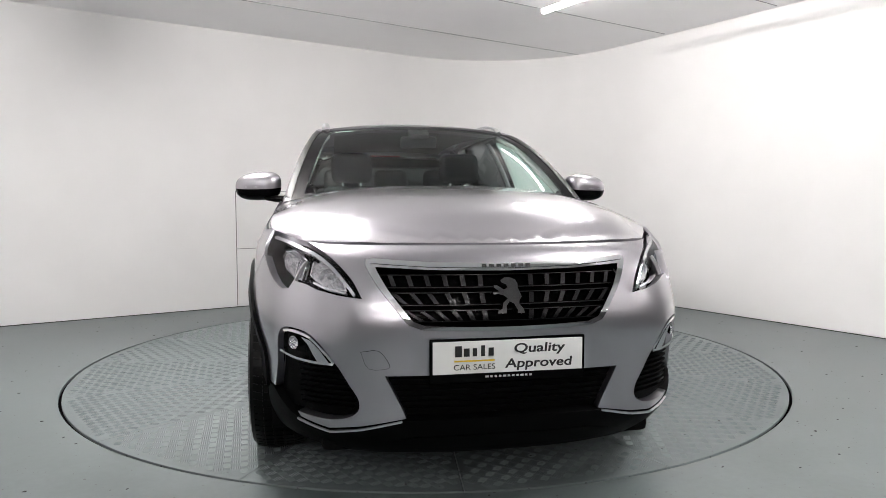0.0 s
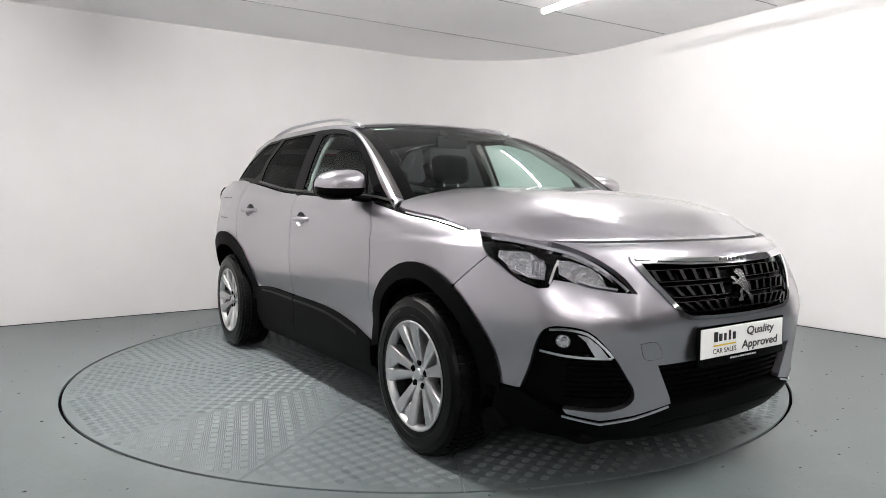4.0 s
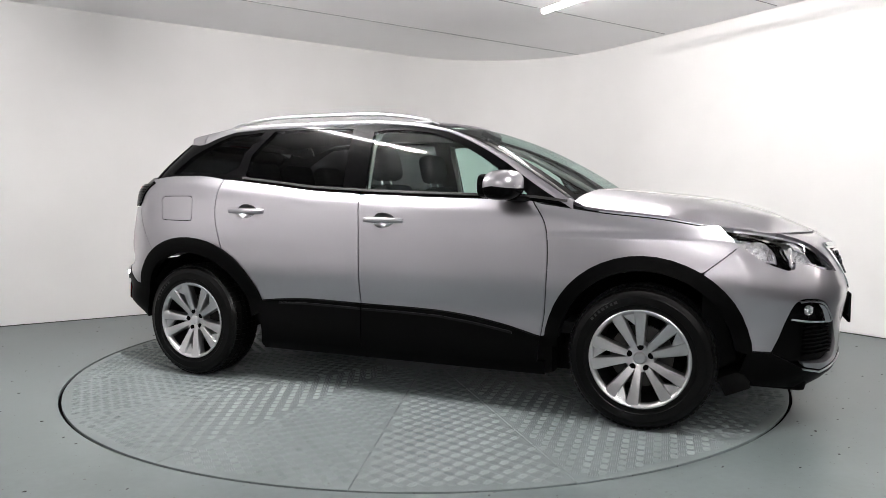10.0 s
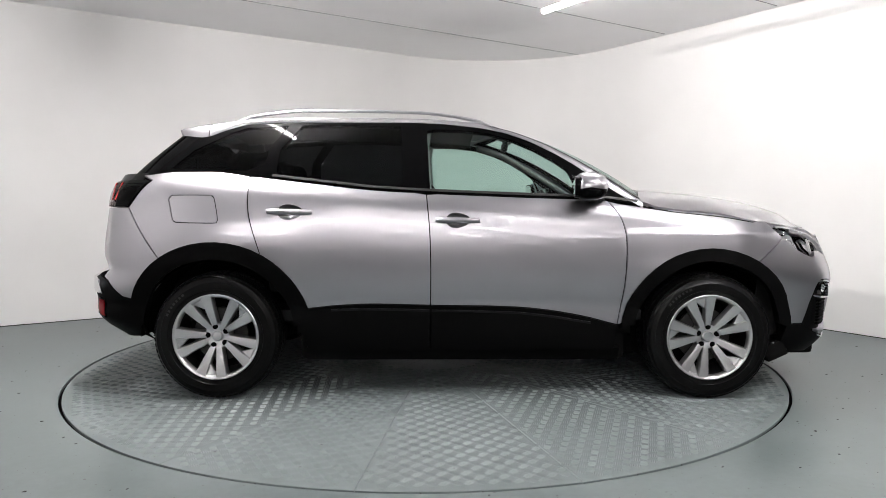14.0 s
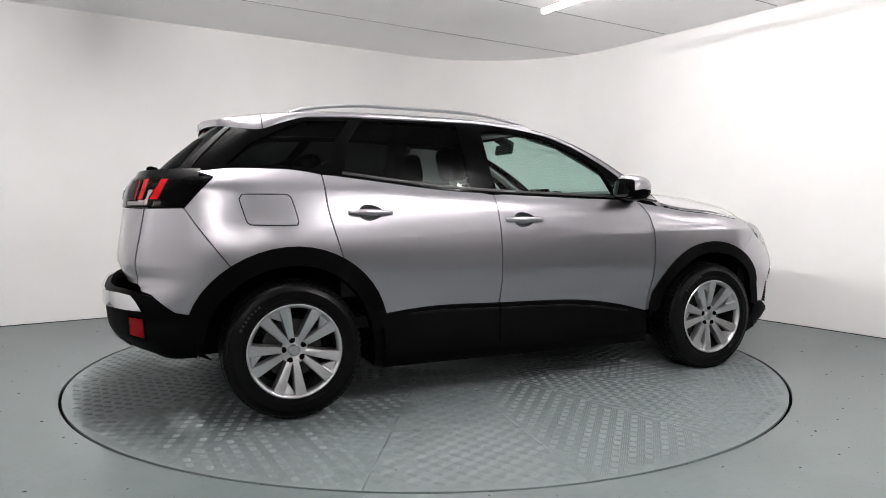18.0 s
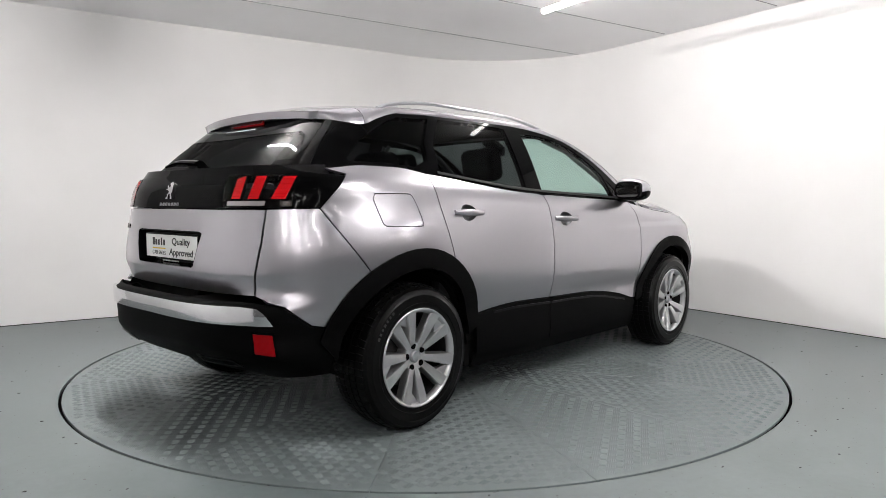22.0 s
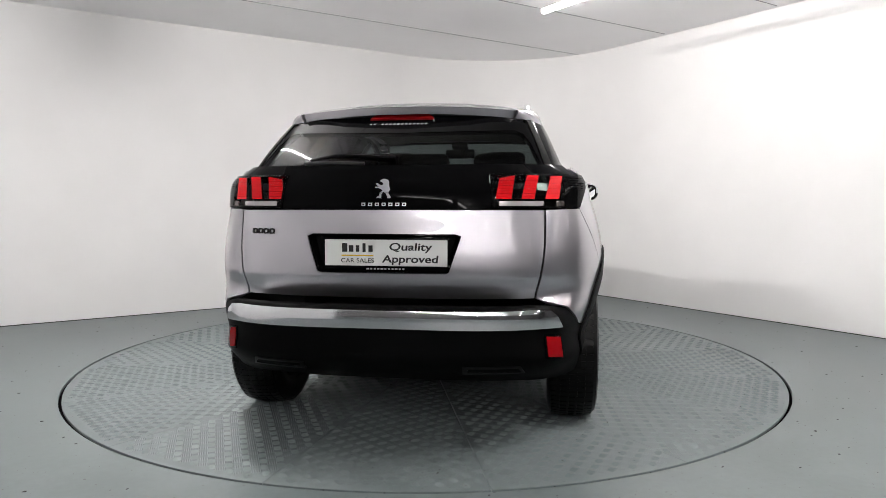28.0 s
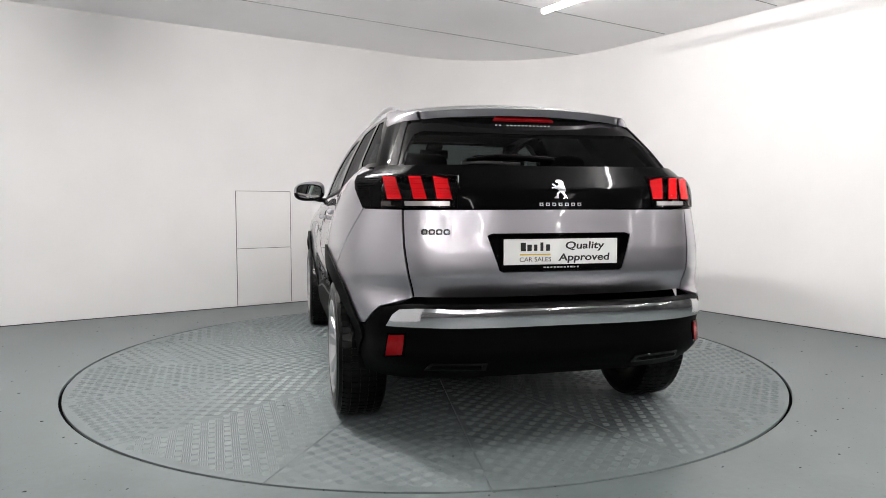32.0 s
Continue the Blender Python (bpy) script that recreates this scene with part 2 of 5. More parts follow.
def sheet(name, outline, fn, material, parent, side=1, holes=(), step=0.04, rim=0.012, gap=0.0, lift=0.0, scale=(1, 1), label="", mid=(0, 0, 0.7)):
    """A panel: the stretch of the surface fn(a, b) inside an outline, less its holes, with edges turned in by rim and raised by lift."""
    sa, sb = scale
    loops = [[(a * sa, b * sb) for a, b in lp] for lp in (outline, *holes)]
    if gap:
        loops = [shrink(loops[0], gap)] + [shrink(h, -gap) for h in loops[1:]]
    loops = [dense(lp, step) for lp in loops]
    pts, edges, spans = [], [], []
    for lp in loops:
        s = len(pts)
        pts += lp
        edges += [(s + k, s + (k + 1) % len(lp)) for k in range(len(lp))]
        spans.append((s, len(lp)))
    xs, ys = [p[0] for p in loops[0]], [p[1] for p in loops[0]]
    rim_pts = np.array(pts)
    for i in range(1, int((max(xs) - min(xs)) / step) + 2):
        for j in range(1, int((max(ys) - min(ys)) / step) + 2):
            x, y = min(xs) + (i - 0.5 * (j % 2)) * step, min(ys) + j * step * 0.9
            if inside(x, y, loops[0]) and not any(inside(x, y, h) for h in loops[1:]) and np.min((rim_pts[:, 0] - x) ** 2 + (rim_pts[:, 1] - y) ** 2) > (0.5 * step) ** 2:
                pts.append((x, y))
    v2, _, faces, *_ = geometry.delaunay_2d_cdt([Vector(p) for p in pts], edges, [], 1, 1e-6)

    def at(p):
        x, y, z = fn(p[0] / sa, p[1] / sb)
        return Vector((x, y * side, z))

    h = 0.004
    P, N = [], []
    for p in v2:
        o = at(p)
        n = (at((p[0] + h, p[1])) - at((p[0] - h, p[1]))).cross(at((p[0], p[1] + h)) - at((p[0], p[1] - h)))
        n = n.normalized() if n.length > 1e-12 else Vector((0, 0, 1))
        if n.dot(o - Vector(mid)) < 0:
            n = -n
        P.append(o + n * lift)
        N.append(n)
    F = []
    for f in faces:
        cx, cy = sum(v2[k][0] for k in f) / len(f), sum(v2[k][1] for k in f) / len(f)
        if any(inside(cx, cy, hl) for hl in loops[1:]):
            continue
        a, b, c = (P[k] for k in f[:3])
        F.append(tuple(f) if (b - a).cross(c - a).dot(N[f[0]]) > 0 else tuple(reversed(f)))
    V, NV = list(P), list(N)
    if rim:
        count = {}
        for f in F:
            for a, b in zip(f, f[1:] + f[:1]):
                count[(a, b)] = 1
        free = [(a, b) for a, b in count if (b, a) not in count]
        top, low = {}, {}
        for a in {k for e in free for k in e}:
            top[a], low[a] = len(V), len(V) + 1
            V += [P[a], P[a] - N[a] * rim]
            NV += [Vector(), Vector()]
        F += [(top[b], top[a], low[a], low[b]) for a, b in free]
    me = bpy.data.meshes.new(name)
    me.from_pydata([tuple(v) for v in V], [], F)
    me.shade_smooth()
    me.normals_split_custom_set_from_vertices([tuple(n) for n in NV])
    return link(name, me, material, parent, label)


def words(text, size, m, material, parent, name="lettering", label="", depth=0.0015, width=0.0, shear=0.0, bold=0.0):
    """Raised letters as a mesh, centred on the pose m, facing its +z."""
    cu = bpy.data.curves.new(name, "FONT")
    cu.body, cu.size, cu.extrude, cu.offset = text, size, depth, bold
    cu.align_x, cu.align_y = "CENTER", "CENTER"
    tmp = bpy.data.objects.new(name, cu)
    scene.collection.objects.link(tmp)
    bpy.context.view_layer.update()
    me = bpy.data.meshes.new_from_object(tmp.evaluated_get(bpy.context.evaluated_depsgraph_get()))
    bpy.data.objects.remove(tmp)
    bpy.data.curves.remove(cu)
    if width:
        xs = [v.co.x for v in me.vertices]
        k = width / (max(xs) - min(xs))
        me.transform(Matrix.Diagonal((k, 1, 1, 1)))
    if shear:
        me.transform(Matrix(((1, shear, 0, 0), (0, 1, 0, 0), (0, 0, 1, 0), (0, 0, 0, 1))))
    me.transform(m)
    me.materials.clear()
    return link(name, me, material, parent, label)


# ---- the car's skin: x forward, y left, z up, origin between the axles on the ground ----
class Curve:
    """A smooth curve through a few given values."""

    def __init__(self, *pairs):
        p = sorted(pairs)
        self.x = np.array([q[0] for q in p], float)
        self.y = np.array([q[1] for q in p], float)
        d = np.diff(self.y) / np.diff(self.x)
        m = np.zeros(len(p))
        m[0], m[-1] = d[0], d[-1]
        for k in range(1, len(p) - 1):
            m[k] = 0 if d[k - 1] * d[k] <= 0 else 2 * d[k - 1] * d[k] / (d[k - 1] + d[k])
        self.m = m

    def __call__(self, v):
        x, y, m = self.x, self.y, self.m
        if v <= x[0]:
            return y[0] + m[0] * (v - x[0])
        if v >= x[-1]:
            return y[-1] + m[-1] * (v - x[-1])
        k = int(np.searchsorted(x, v)) - 1
        h = x[k + 1] - x[k]
        s = (v - x[k]) / h
        return float(y[k] * (1 + 2 * s) * (1 - s) ** 2 + m[k] * h * s * (1 - s) ** 2
                     + y[k + 1] * s * s * (3 - 2 * s) + m[k + 1] * h * s * s * (s - 1))


FLANK = 0.857
PLAN_F, PLAN_R, NOSE, TAIL = 1.42, -1.28, 2.258, -2.118


def plan_table():
    pts = []
    for k in range(160):
        a = math.pi / 2 * k / 160
        pts.append((PLAN_F + (NOSE - PLAN_F) * math.cos(a) ** (2 / 2.4), FLANK * math.sin(a) ** (2 / 2.4)))
    for k in range(80):
        pts.append((PLAN_F + (PLAN_R - PLAN_F) * k / 80, FLANK))
    for k in range(161):
        a = math.pi / 2 * (1 - k / 160)
        pts.append((PLAN_R + (TAIL - PLAN_R) * math.cos(a) ** (2 / 3.6), FLANK * math.sin(a) ** (2 / 3.6)))
    p = np.array(pts)
    u = np.concatenate([[0], np.cumsum(np.hypot(*np.diff(p, axis=0).T))])
    even = np.linspace(0, u[-1], 420)
    q = np.stack([np.interp(even, u, p[:, 0]), np.interp(even, u, p[:, 1])], 1)
    t = np.gradient(q, axis=0)
    t /= np.linalg.norm(t, axis=1)[:, None]
    n = np.stack([t[:, 1], -t[:, 0]], 1)
    for _ in range(6):
        n[1:-1] = (n[:-2] + n[1:-1] * 2 + n[2:]) / 4
    n[0], n[-1] = (1, 0), (-1, 0)
    return even, q, n


PU, PQ, PN = plan_table()
UEND = float(PU[-1])


def ux(x):
    """Length along the plan outline at which the skin reaches x."""
    return float(np.interp(-x, -PQ[:, 0], PU))


FRONT = Curve((0.16, -0.2), (0.22, -0.09), (0.3, -0.035), (0.36, -0.025), (0.48, -0.018), (0.56, -0.006), (0.63, 0.008), (0.68, 0.006), (0.74, -0.011), (0.8, -0.032), (0.86, -0.055), (0.9, -0.085), (0.93, -0.16))
SIDE = Curve((0.2, -0.06), (0.27, -0.036), (0.36, -0.026), (0.5, -0.028), (0.57, -0.012), (0.64, 0.001), (0.72, 0.006), (0.82, 0.003), (0.92, -0.006), (0.97, -0.013), (1.04, -0.026), (1.12, -0.046), (1.22, -0.085), (1.3, -0.12))
REAR = Curve((0.25, -0.3), (0.3, -0.18), (0.38, 0.0), (0.46, 0.06), (0.56, 0.0705), (0.6, 0.0735), (0.636, 0.075), (0.656, 0.05), (0.667, -0.034), (0.7, -0.02), (0.73, -0.006), (0.752, 0.003), (0.768, 0.0085), (0.785, 0.009), (0.85, 0.004), (0.95, -0.012), (1.04, -0.025), (1.12, -0.04), (1.22, -0.095))
CORNER = Curve((0.15, 0.0), (0.35, 0.055), (0.5, 0.06), (0.6, 0.05), (0.75, 0.025), (0.9, 0.0), (1.3, 0.0))
BELT = Curve((2.0, 0.9), (1.85, 0.93), (1.63, 0.966), (1.39, 1.005), (1.15, 1.029), (1.03, 1.047), (0.78, 1.08), (0.3, 1.098), (-0.2, 1.119), (-0.5, 1.137), (-0.8, 1.171), (-1.17, 1.214), (-1.36, 1.236), (-1.56, 1.237), (-1.74, 1.221), (-1.95, 1.2))


def skin(u, z):
    """The painted body below the windows, right half turned to +y."""
    u = min(max(u, 0.0), UEND)
    bx, by = float(np.interp(u, PU, PQ[:, 0])), float(np.interp(u, PU, PQ[:, 1]))
    nx, ny = float(np.interp(u, PU, PN[:, 0])), float(np.interp(u, PU, PN[:, 1]))
    k = math.hypot(nx, ny)
    nx, ny = nx / k, ny / k
    off = SIDE(z) * ny * ny
    if nx > 0:
        off += FRONT(z) * nx * nx
    else:
        k = min(1.0, max(0.0, (0.72 - z) / 0.05, 0.0)) if z > 0.5 else min(1.0, max(0.0, (z - 0.4) / 0.1))
        off += REAR(z) * nx * nx * (1 - k + k * nx ** 4)
    if nx > 0:
        off += CORNER(z) * 4 * nx * nx * ny * ny
    else:
        off += 0.03 * math.exp(-((z - 0.52) / 0.14) ** 4) * 4 * nx * nx * ny * ny
    if bx > 0:
        swell = 0.04 * math.exp(-((bx - 1.36) / 0.42) ** 2) * math.exp(-((z - 0.6) / 0.24) ** 2)
    else:
        swell = 0.064 * math.exp(-((bx + 1.4) / 0.45) ** 2) * math.exp(-((z - 0.86) / 0.34) ** 2)
    if bx < -1.0:
        swell += 0.034 * math.exp(-((bx + 1.75) / 0.25) ** 2) * math.exp(-((z - 1.17) / 0.09) ** 2)
    off += swell * ny * ny
    if bx > 0.2:
        line = 0.905 - 0.02 * (bx - 1.2) ** 2
        ramp = max(0.0, min((z - line + 0.13) / 0.13, (line + 0.022 - z) / 0.022, 1.0))
        off += 0.009 * ramp * math.exp(-((bx - 1.25) / 0.55) ** 2) * ny * ny
    top = BELT(bx)
    roll = max(0.0, (z - top + 0.09) / 0.09)
    off -= 0.028 * roll * roll * ny * ny
    return bx + nx * off, by + ny * off, z


GLASS_W = Curve((1.0, 0.81), (1.05, 0.796), (1.1, 0.781), (1.2, 0.746), (1.3, 0.707), (1.4, 0.66), (1.5, 0.606), (1.56, 0.57))
GLASS_X = Curve((1.15, -1.985), (1.215, -1.935), (1.3, -1.85), (1.4, -1.73), (1.46, -1.655), (1.52, -1.58))
GXC = -1.1
BOXY = 5.2


def cabin(q, z):
    """The glass and pillars above the belt. q is x along the side and, from GXC back, wraps to the tail's middle at GXC - 1."""
    w = GLASS_W(z)
    if q >= GXC:
        d = max(0.0, q - 0.2)
        return q, w - 0.02 * d * d, z
    a = min(1.0, GXC - q) * math.pi / 2
    c, s = max(math.cos(a), 0.0), max(math.sin(a), 0.0)
    return GXC + (GLASS_X(z) - GXC) * s ** (2 / BOXY), w * c ** (2 / BOXY), z


HOOD_C = Curve((0.85, 1.15), (1.05, 1.152), (1.32, 1.133), (1.65, 1.092), (1.875, 1.034), (2.02, 0.967), (2.1, 0.93), (2.2, 0.87))


HOOD_X = Curve((0.0, 2.114), (0.2, 2.102), (0.4, 2.055), (0.56, 1.97), (0.66, 1.893), (0.735, 1.76), (0.8, 1.71), (0.9, 1.64))


def hood_edge(x):
    q = skin(ux(min(x, 1.7)), BELT(x))
    return q[1] - max(0.0, x - 1.7) * 0.5


def hood_skin(x, y):
    e = max(0.3, hood_edge(x))
    a = min(1.15, abs(y) / e)
    edge = BELT(x) + 0.003
    xe = HOOD_X(abs(y))
    f = min(1.0, max(0.0, (xe - x) / (0.05 + 0.24 * min(1.0, abs(y) / 0.7) ** 2)))
    low = max(0.927, BELT(max(x, xe)))
    crease = 0.006 * math.exp(-((abs(y) - 0.47) / 0.06) ** 2)
    z = edge + (HOOD_C(x) - edge) * (1 - a ** 3.2) + crease * max(0.0, 1 - a)
    return x, y, low + (z - low) * math.sin(f * math.pi / 2)


ROOF_C = Curve((0.4, 1.495), (0.27, 1.53), (0.1, 1.56), (-0.2, 1.583), (-0.5, 1.592), (-0.9, 1.595), (-1.2, 1.585), (-1.5, 1.552), (-1.7, 1.508))


def roof_skin(x, y):
    a = abs(y) / 0.6
    return x, y, ROOF_C(x) - 0.05 * a ** 2.3


def screen_skin(a, b):
    """The windscreen: a from -1 to 1 across, b from 0 at the cowl to 1 at the roof."""
    half = 0.735 + (0.575 - 0.735) * b
    x = 1.17 + (0.27 - 1.17) * b - (0.2 - 0.05 * b) * a * a
    z = 1.095 + (1.525 - 1.095) * b + 0.22 * b * (1 - b) - 0.022 * a * a * b
    return x, a * half, z


# ---- the booth: a square room turned against the view, one corner rounded ----
ANG = 32.2
TOP = 2.77
TURN_ROOM = pose(0, 0, 0, 0, 0, ANG)
U_WALL, V_WALL, BEND = 3.316, 3.0, 1.66
U_BACK, V_BACK = -7.5, -13.0
V_OPEN, HALL_TOP = -4.3, 2.86
U_LEFT, V_LEFT = -3.9, -2.8


def wall_line():
    """Plan of the white wall in the room's own axes, from the left end round the bend to the right end."""
    pts = [(-3.9, V_WALL), (-1.0, V_WALL)]
    cu, cv = U_WALL - BEND, V_WALL - BEND
    pts += [(cu + BEND * math.sin(a), cv + BEND * math.cos(a)) for a in [math.pi / 2 * k / 40 for k in range(41)]]
    return pts + [(U_WALL, -1.0), (U_WALL, -2.6)]


def wall_mesh(name, pts, z0, z1, thick, material):
    bm = bmesh.new()
    rows = []
    n = len(pts)
    for k, p in enumerate(pts):
        a, b = Vector(pts[max(k - 1, 0)]), Vector(pts[min(k + 1, n - 1)])
        t = (b - a).normalized()
        out = Vector((-t.y, t.x)) * thick
        rows.append([bm.verts.new((q[0], q[1], z)) for q, z in ((p, z0), (p, z1), (Vector(p) + out, z1), (Vector(p) + out, z0))])
    for a, b in zip(rows, rows[1:]):
        for j in range(4):
            bm.faces.new((a[j], b[j], b[(j + 1) % 4], a[(j + 1) % 4]))
    bm.faces.new(rows[0])
    bm.faces.new(rows[-1])
    ob = part(name, bm, material)
    ob.matrix_world = TURN_ROOM
    return ob


def build_room():
    tagged(wall_mesh("wall_north", wall_line(), -0.05, HALL_TOP, 0.15, WALL), "smooth white painted wall with a rounded corner", "wall", kind="structure")
    # side wall out of view, greyer than the white wall to reflect less light
    tagged(wall_mesh("wall_left", [(U_LEFT, V_LEFT), (U_LEFT, V_WALL)], -0.05, HALL_TOP, 0.15, HALLCEIL), "unseen smooth side wall of the booth, greyed to dim its bounce", "wall", kind="structure")
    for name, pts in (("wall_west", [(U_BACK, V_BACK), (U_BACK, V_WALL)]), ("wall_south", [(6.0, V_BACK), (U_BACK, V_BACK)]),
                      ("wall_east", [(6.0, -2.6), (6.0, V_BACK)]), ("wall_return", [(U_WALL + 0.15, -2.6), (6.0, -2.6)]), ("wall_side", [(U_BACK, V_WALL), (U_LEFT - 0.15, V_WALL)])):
        tagged(wall_mesh(name, pts, -0.05, HALL_TOP, 0.15, HALL), "unseen hall wall, coloured dark for a dim hall", "wall", kind="structure")
    bm = bmesh.new()
    box(bm, pose(-0.3, (V_OPEN + 3.0) / 2, TOP + 0.05), 7.2, 3.0 - V_OPEN, 0.1)
    ob = part("ceiling", bm, CEIL, smooth=False)
    ob.matrix_world = TURN_ROOM
    tagged(ob, "pale grey panelled ceiling", "ceiling", kind="structure")
    # ceiling out of view, pale so that it throws light onto the car
    bm = bmesh.new()
    box(bm, pose(-0.75, -4.95, HALL_TOP + 0.05), 13.6, 16.4, 0.1)
    box(bm, pose(-0.3, V_OPEN - 0.05, (TOP + HALL_TOP) / 2), 7.2, 0.1, HALL_TOP - TOP)
    box(bm, pose(-3.95, 0.2, (TOP + HALL_TOP) / 2), 0.1, 5.4, HALL_TOP - TOP)
    ob = part("ceiling_hall", bm, HALLCEIL, smooth=False)
    ob.matrix_world = TURN_ROOM
    tagged(ob, "unseen hall ceiling, kept pale to bounce light forward", "ceiling", kind="structure")
    bm = bmesh.new()
    for k in range(-2, 2):
        box(bm, pose(-0.3, 0.69 + 1.19 * k, TOP - 0.001), 7.1, 0.008, 0.006)
    ob = part("trim", bm, SEAM, smooth=False)
    ob.matrix_world = TURN_ROOM
    tagged(ob, "thin joint strips between ceiling sheets", "ceiling joint", kind="structure")
    # the floor leaves a round pit for the turntable
    bm = bmesh.new()
    outer = [(-8.2, -13.5), (6.8, -13.5), (6.8, 3.8), (-8.2, 3.8)]
    seg = 160
    loop = [((TABLE_R + 0.004) * math.cos(2 * math.pi * k / seg), (TABLE_R + 0.004) * math.sin(2 * math.pi * k / seg)) for k in range(seg)]
    v, _, f, *_ = geometry.delaunay_2d_cdt([Vector(p) for p in outer + loop], [(k, (k + 1) % 4) for k in range(4)] + [(4 + k, 4 + (k + 1) % seg) for k in range(seg)], [], 1, 1e-6)
    vs = [bm.verts.new((p.x, p.y, 0)) for p in v]
    for q in f:
        if not inside(sum(v[k].x for k in q) / 3, sum(v[k].y for k in q) / 3, loop):
            bm.faces.new([vs[k] for k in q])
    low = [bm.verts.new((*p, -0.06)) for p in loop]
    for k in range(seg):
        bm.faces.new((vs[4 + k], vs[4 + (k + 1) % seg], low[(k + 1) % seg], low[k]))
    bm.faces.new(low)
    ob = part("floor", bm, FLOOR, smooth=False)
    ob.matrix_world = TURN_ROOM
    tagged(ob, "worn green-grey painted concrete floor", "floor", kind="structure")


def grit(name, count, spots, seed):
    """Small dark chips and crumbs lying about, as one scatter."""
    rnd = random.Random(seed)
    V, F = [], []
    for _ in range(count):
        x, y = spots(rnd)
        r, n = 0.002 + 0.005 * rnd.random() ** 3, rnd.randint(4, 6)
        base, t0 = len(V), rnd.random() * 6.28
        for z, k in ((0.0002, 1.0), (0.0006 + 0.25 * r, 0.7)):
            for j in range(n):
                a = t0 + 2 * math.pi * j / n
                q = r * k * (0.6 + 0.7 * rnd.random())
                V.append((x + q * math.cos(a) * 1.5, y + q * math.sin(a), z))
        F.append(tuple(range(base + n, base + 2 * n)))
        F += [(base + j, base + (j + 1) % n, base + n + (j + 1) % n, base + n + j) for j in range(n)]
    me = bpy.data.meshes.new(name)
    me.from_pydata(V, [], F)
    me.materials.append(GRIT)
    return me


def floor_spot(rnd):
    while True:
        u, v = rnd.uniform(-3.6, 3.1), rnd.uniform(-3.6, 2.8)
        if math.hypot(u, v) > TABLE_R + 0.03 and u + v < 4.6:
            return u, v


def deck_spot(rnd):
    r, a = TABLE_R * 0.97 * math.sqrt(rnd.random()), rnd.random() * 6.283
    return r * math.cos(a), r * math.sin(a)


def build_grit():
    ob = new("grit", grit("grit", 420, floor_spot, 4))
    ob.matrix_world = TURN_ROOM
    tagged(ob, "small dark chips and crumbs scattered on the floor", "grit", kind="stuff")
    # dark open joint where the wall meets the floor
    pts = wall_line()
    tagged(wall_mesh("baseboard", [(u - (0.004 if v < V_WALL - 0.5 else 0), v - (0.004 if v >= V_WALL - 0.5 else 0)) for u, v in pts], 0.0005, 0.007, 0.003, GRIT), "thin dark joint along the wall's foot", "floor joint", kind="structure")


def build_hatch():
    """Two flush service panels at the foot of the long wall."""
    for z0, z1 in ((0.02, 0.598), (0.602, 1.186)):
        t = thing("service_panel", "flush white painted access panel in the wall", "wall panel", "access panels")
        bm = bmesh.new()
        box(bm, pose(0, 0, (z1 - z0) / 2), 0.57, 0.012, z1 - z0 - 0.006, 0.002, 1)
        p = part("panel", bm, WALL, t)
        bm = bmesh.new()
        for x, z, a, b in ((-0.288, (z1 - z0) / 2, 0.006, z1 - z0), (0.288, (z1 - z0) / 2, 0.006, z1 - z0), (0, z1 - z0 - 0.001, 0.57, 0.005)):
            box(bm, pose(x, 0.002, z), a, 0.012, b)
        part("joint", bm, JOINT, t, smooth=False)
        t.matrix_world = TURN_ROOM @ pose(-0.138, V_WALL - 0.001, z0)


def tube_light(lit, length=1.5):
    t = thing("ceiling_light", "lit white fluorescent tube fitting on the ceiling", "ceiling light", "tubes on the ceiling")
    bm = bmesh.new()
    half = length / 2 - 0.02
    sweep(bm, [(0, y * half, -0.14) for y in (-0.97, -0.6, -0.2, 0.2, 0.6, 0.97)], 0.022, 0.022, 16)
    part("tube", bm, lit, t)
    bm = bmesh.new()
    box(bm, pose(0, 0, -0.008), 0.04, length * 0.7, 0.016, 0.006)
    part("base", bm, TUBE_END, t)
    for s in (-1, 1):
        bm = bmesh.new()
        cyl(bm, pose(0, s * half * 0.6, -0.07), 0.003, 0.003, 0.116, 8)
        part("hanger", bm, TUBE_END, t)
        bm = bmesh.new()
        sweep(bm, [(0, s * half * k, -0.14) for k in (0.96, 0.985, 0.996, 1.0)], 0.0225, 0.0225, 16, taper=0.6)
        part("end_cap", bm, TUBE_END, t)
    return t


def build_lights():
    for lit, u, v in ((TUBE, 1.329, -0.362), (TUBE_FULL, -1.65, 0.03), (TUBE_FRONT, 0.4, -3.35)):
        tube_light(lit).matrix_world = TURN_ROOM @ pose(u, v, TOP - 0.002)
    far = tube_light(TUBE_HALL)
    far.matrix_world = TURN_ROOM @ pose(-4.3, -4.4, HALL_TOP - 0.002)
    tube_light(TUBE_SIDE).matrix_world = TURN_ROOM @ pose(3.7, -3.9, HALL_TOP - 0.002)
    for u, v in [(a, -6.0 - 2.2 * k) for k in range(3) for a in (-6.0, -4.2, -2.4)]:
        copy_thing(far, TURN_ROOM @ pose(u, v, HALL_TOP - 0.002))
    dim = tube_light(TUBE_DIM)
    dim.matrix_world = TURN_ROOM @ pose(5.2, -5.6, HALL_TOP - 0.002)
    for u, v in [(a, -5.6 - 2.0 * k) for k in range(4) for a in (0.0, 2.6, 5.2)][:-1]:
        copy_thing(dim, TURN_ROOM @ pose(u, v - 0.4, HALL_TOP - 0.002))


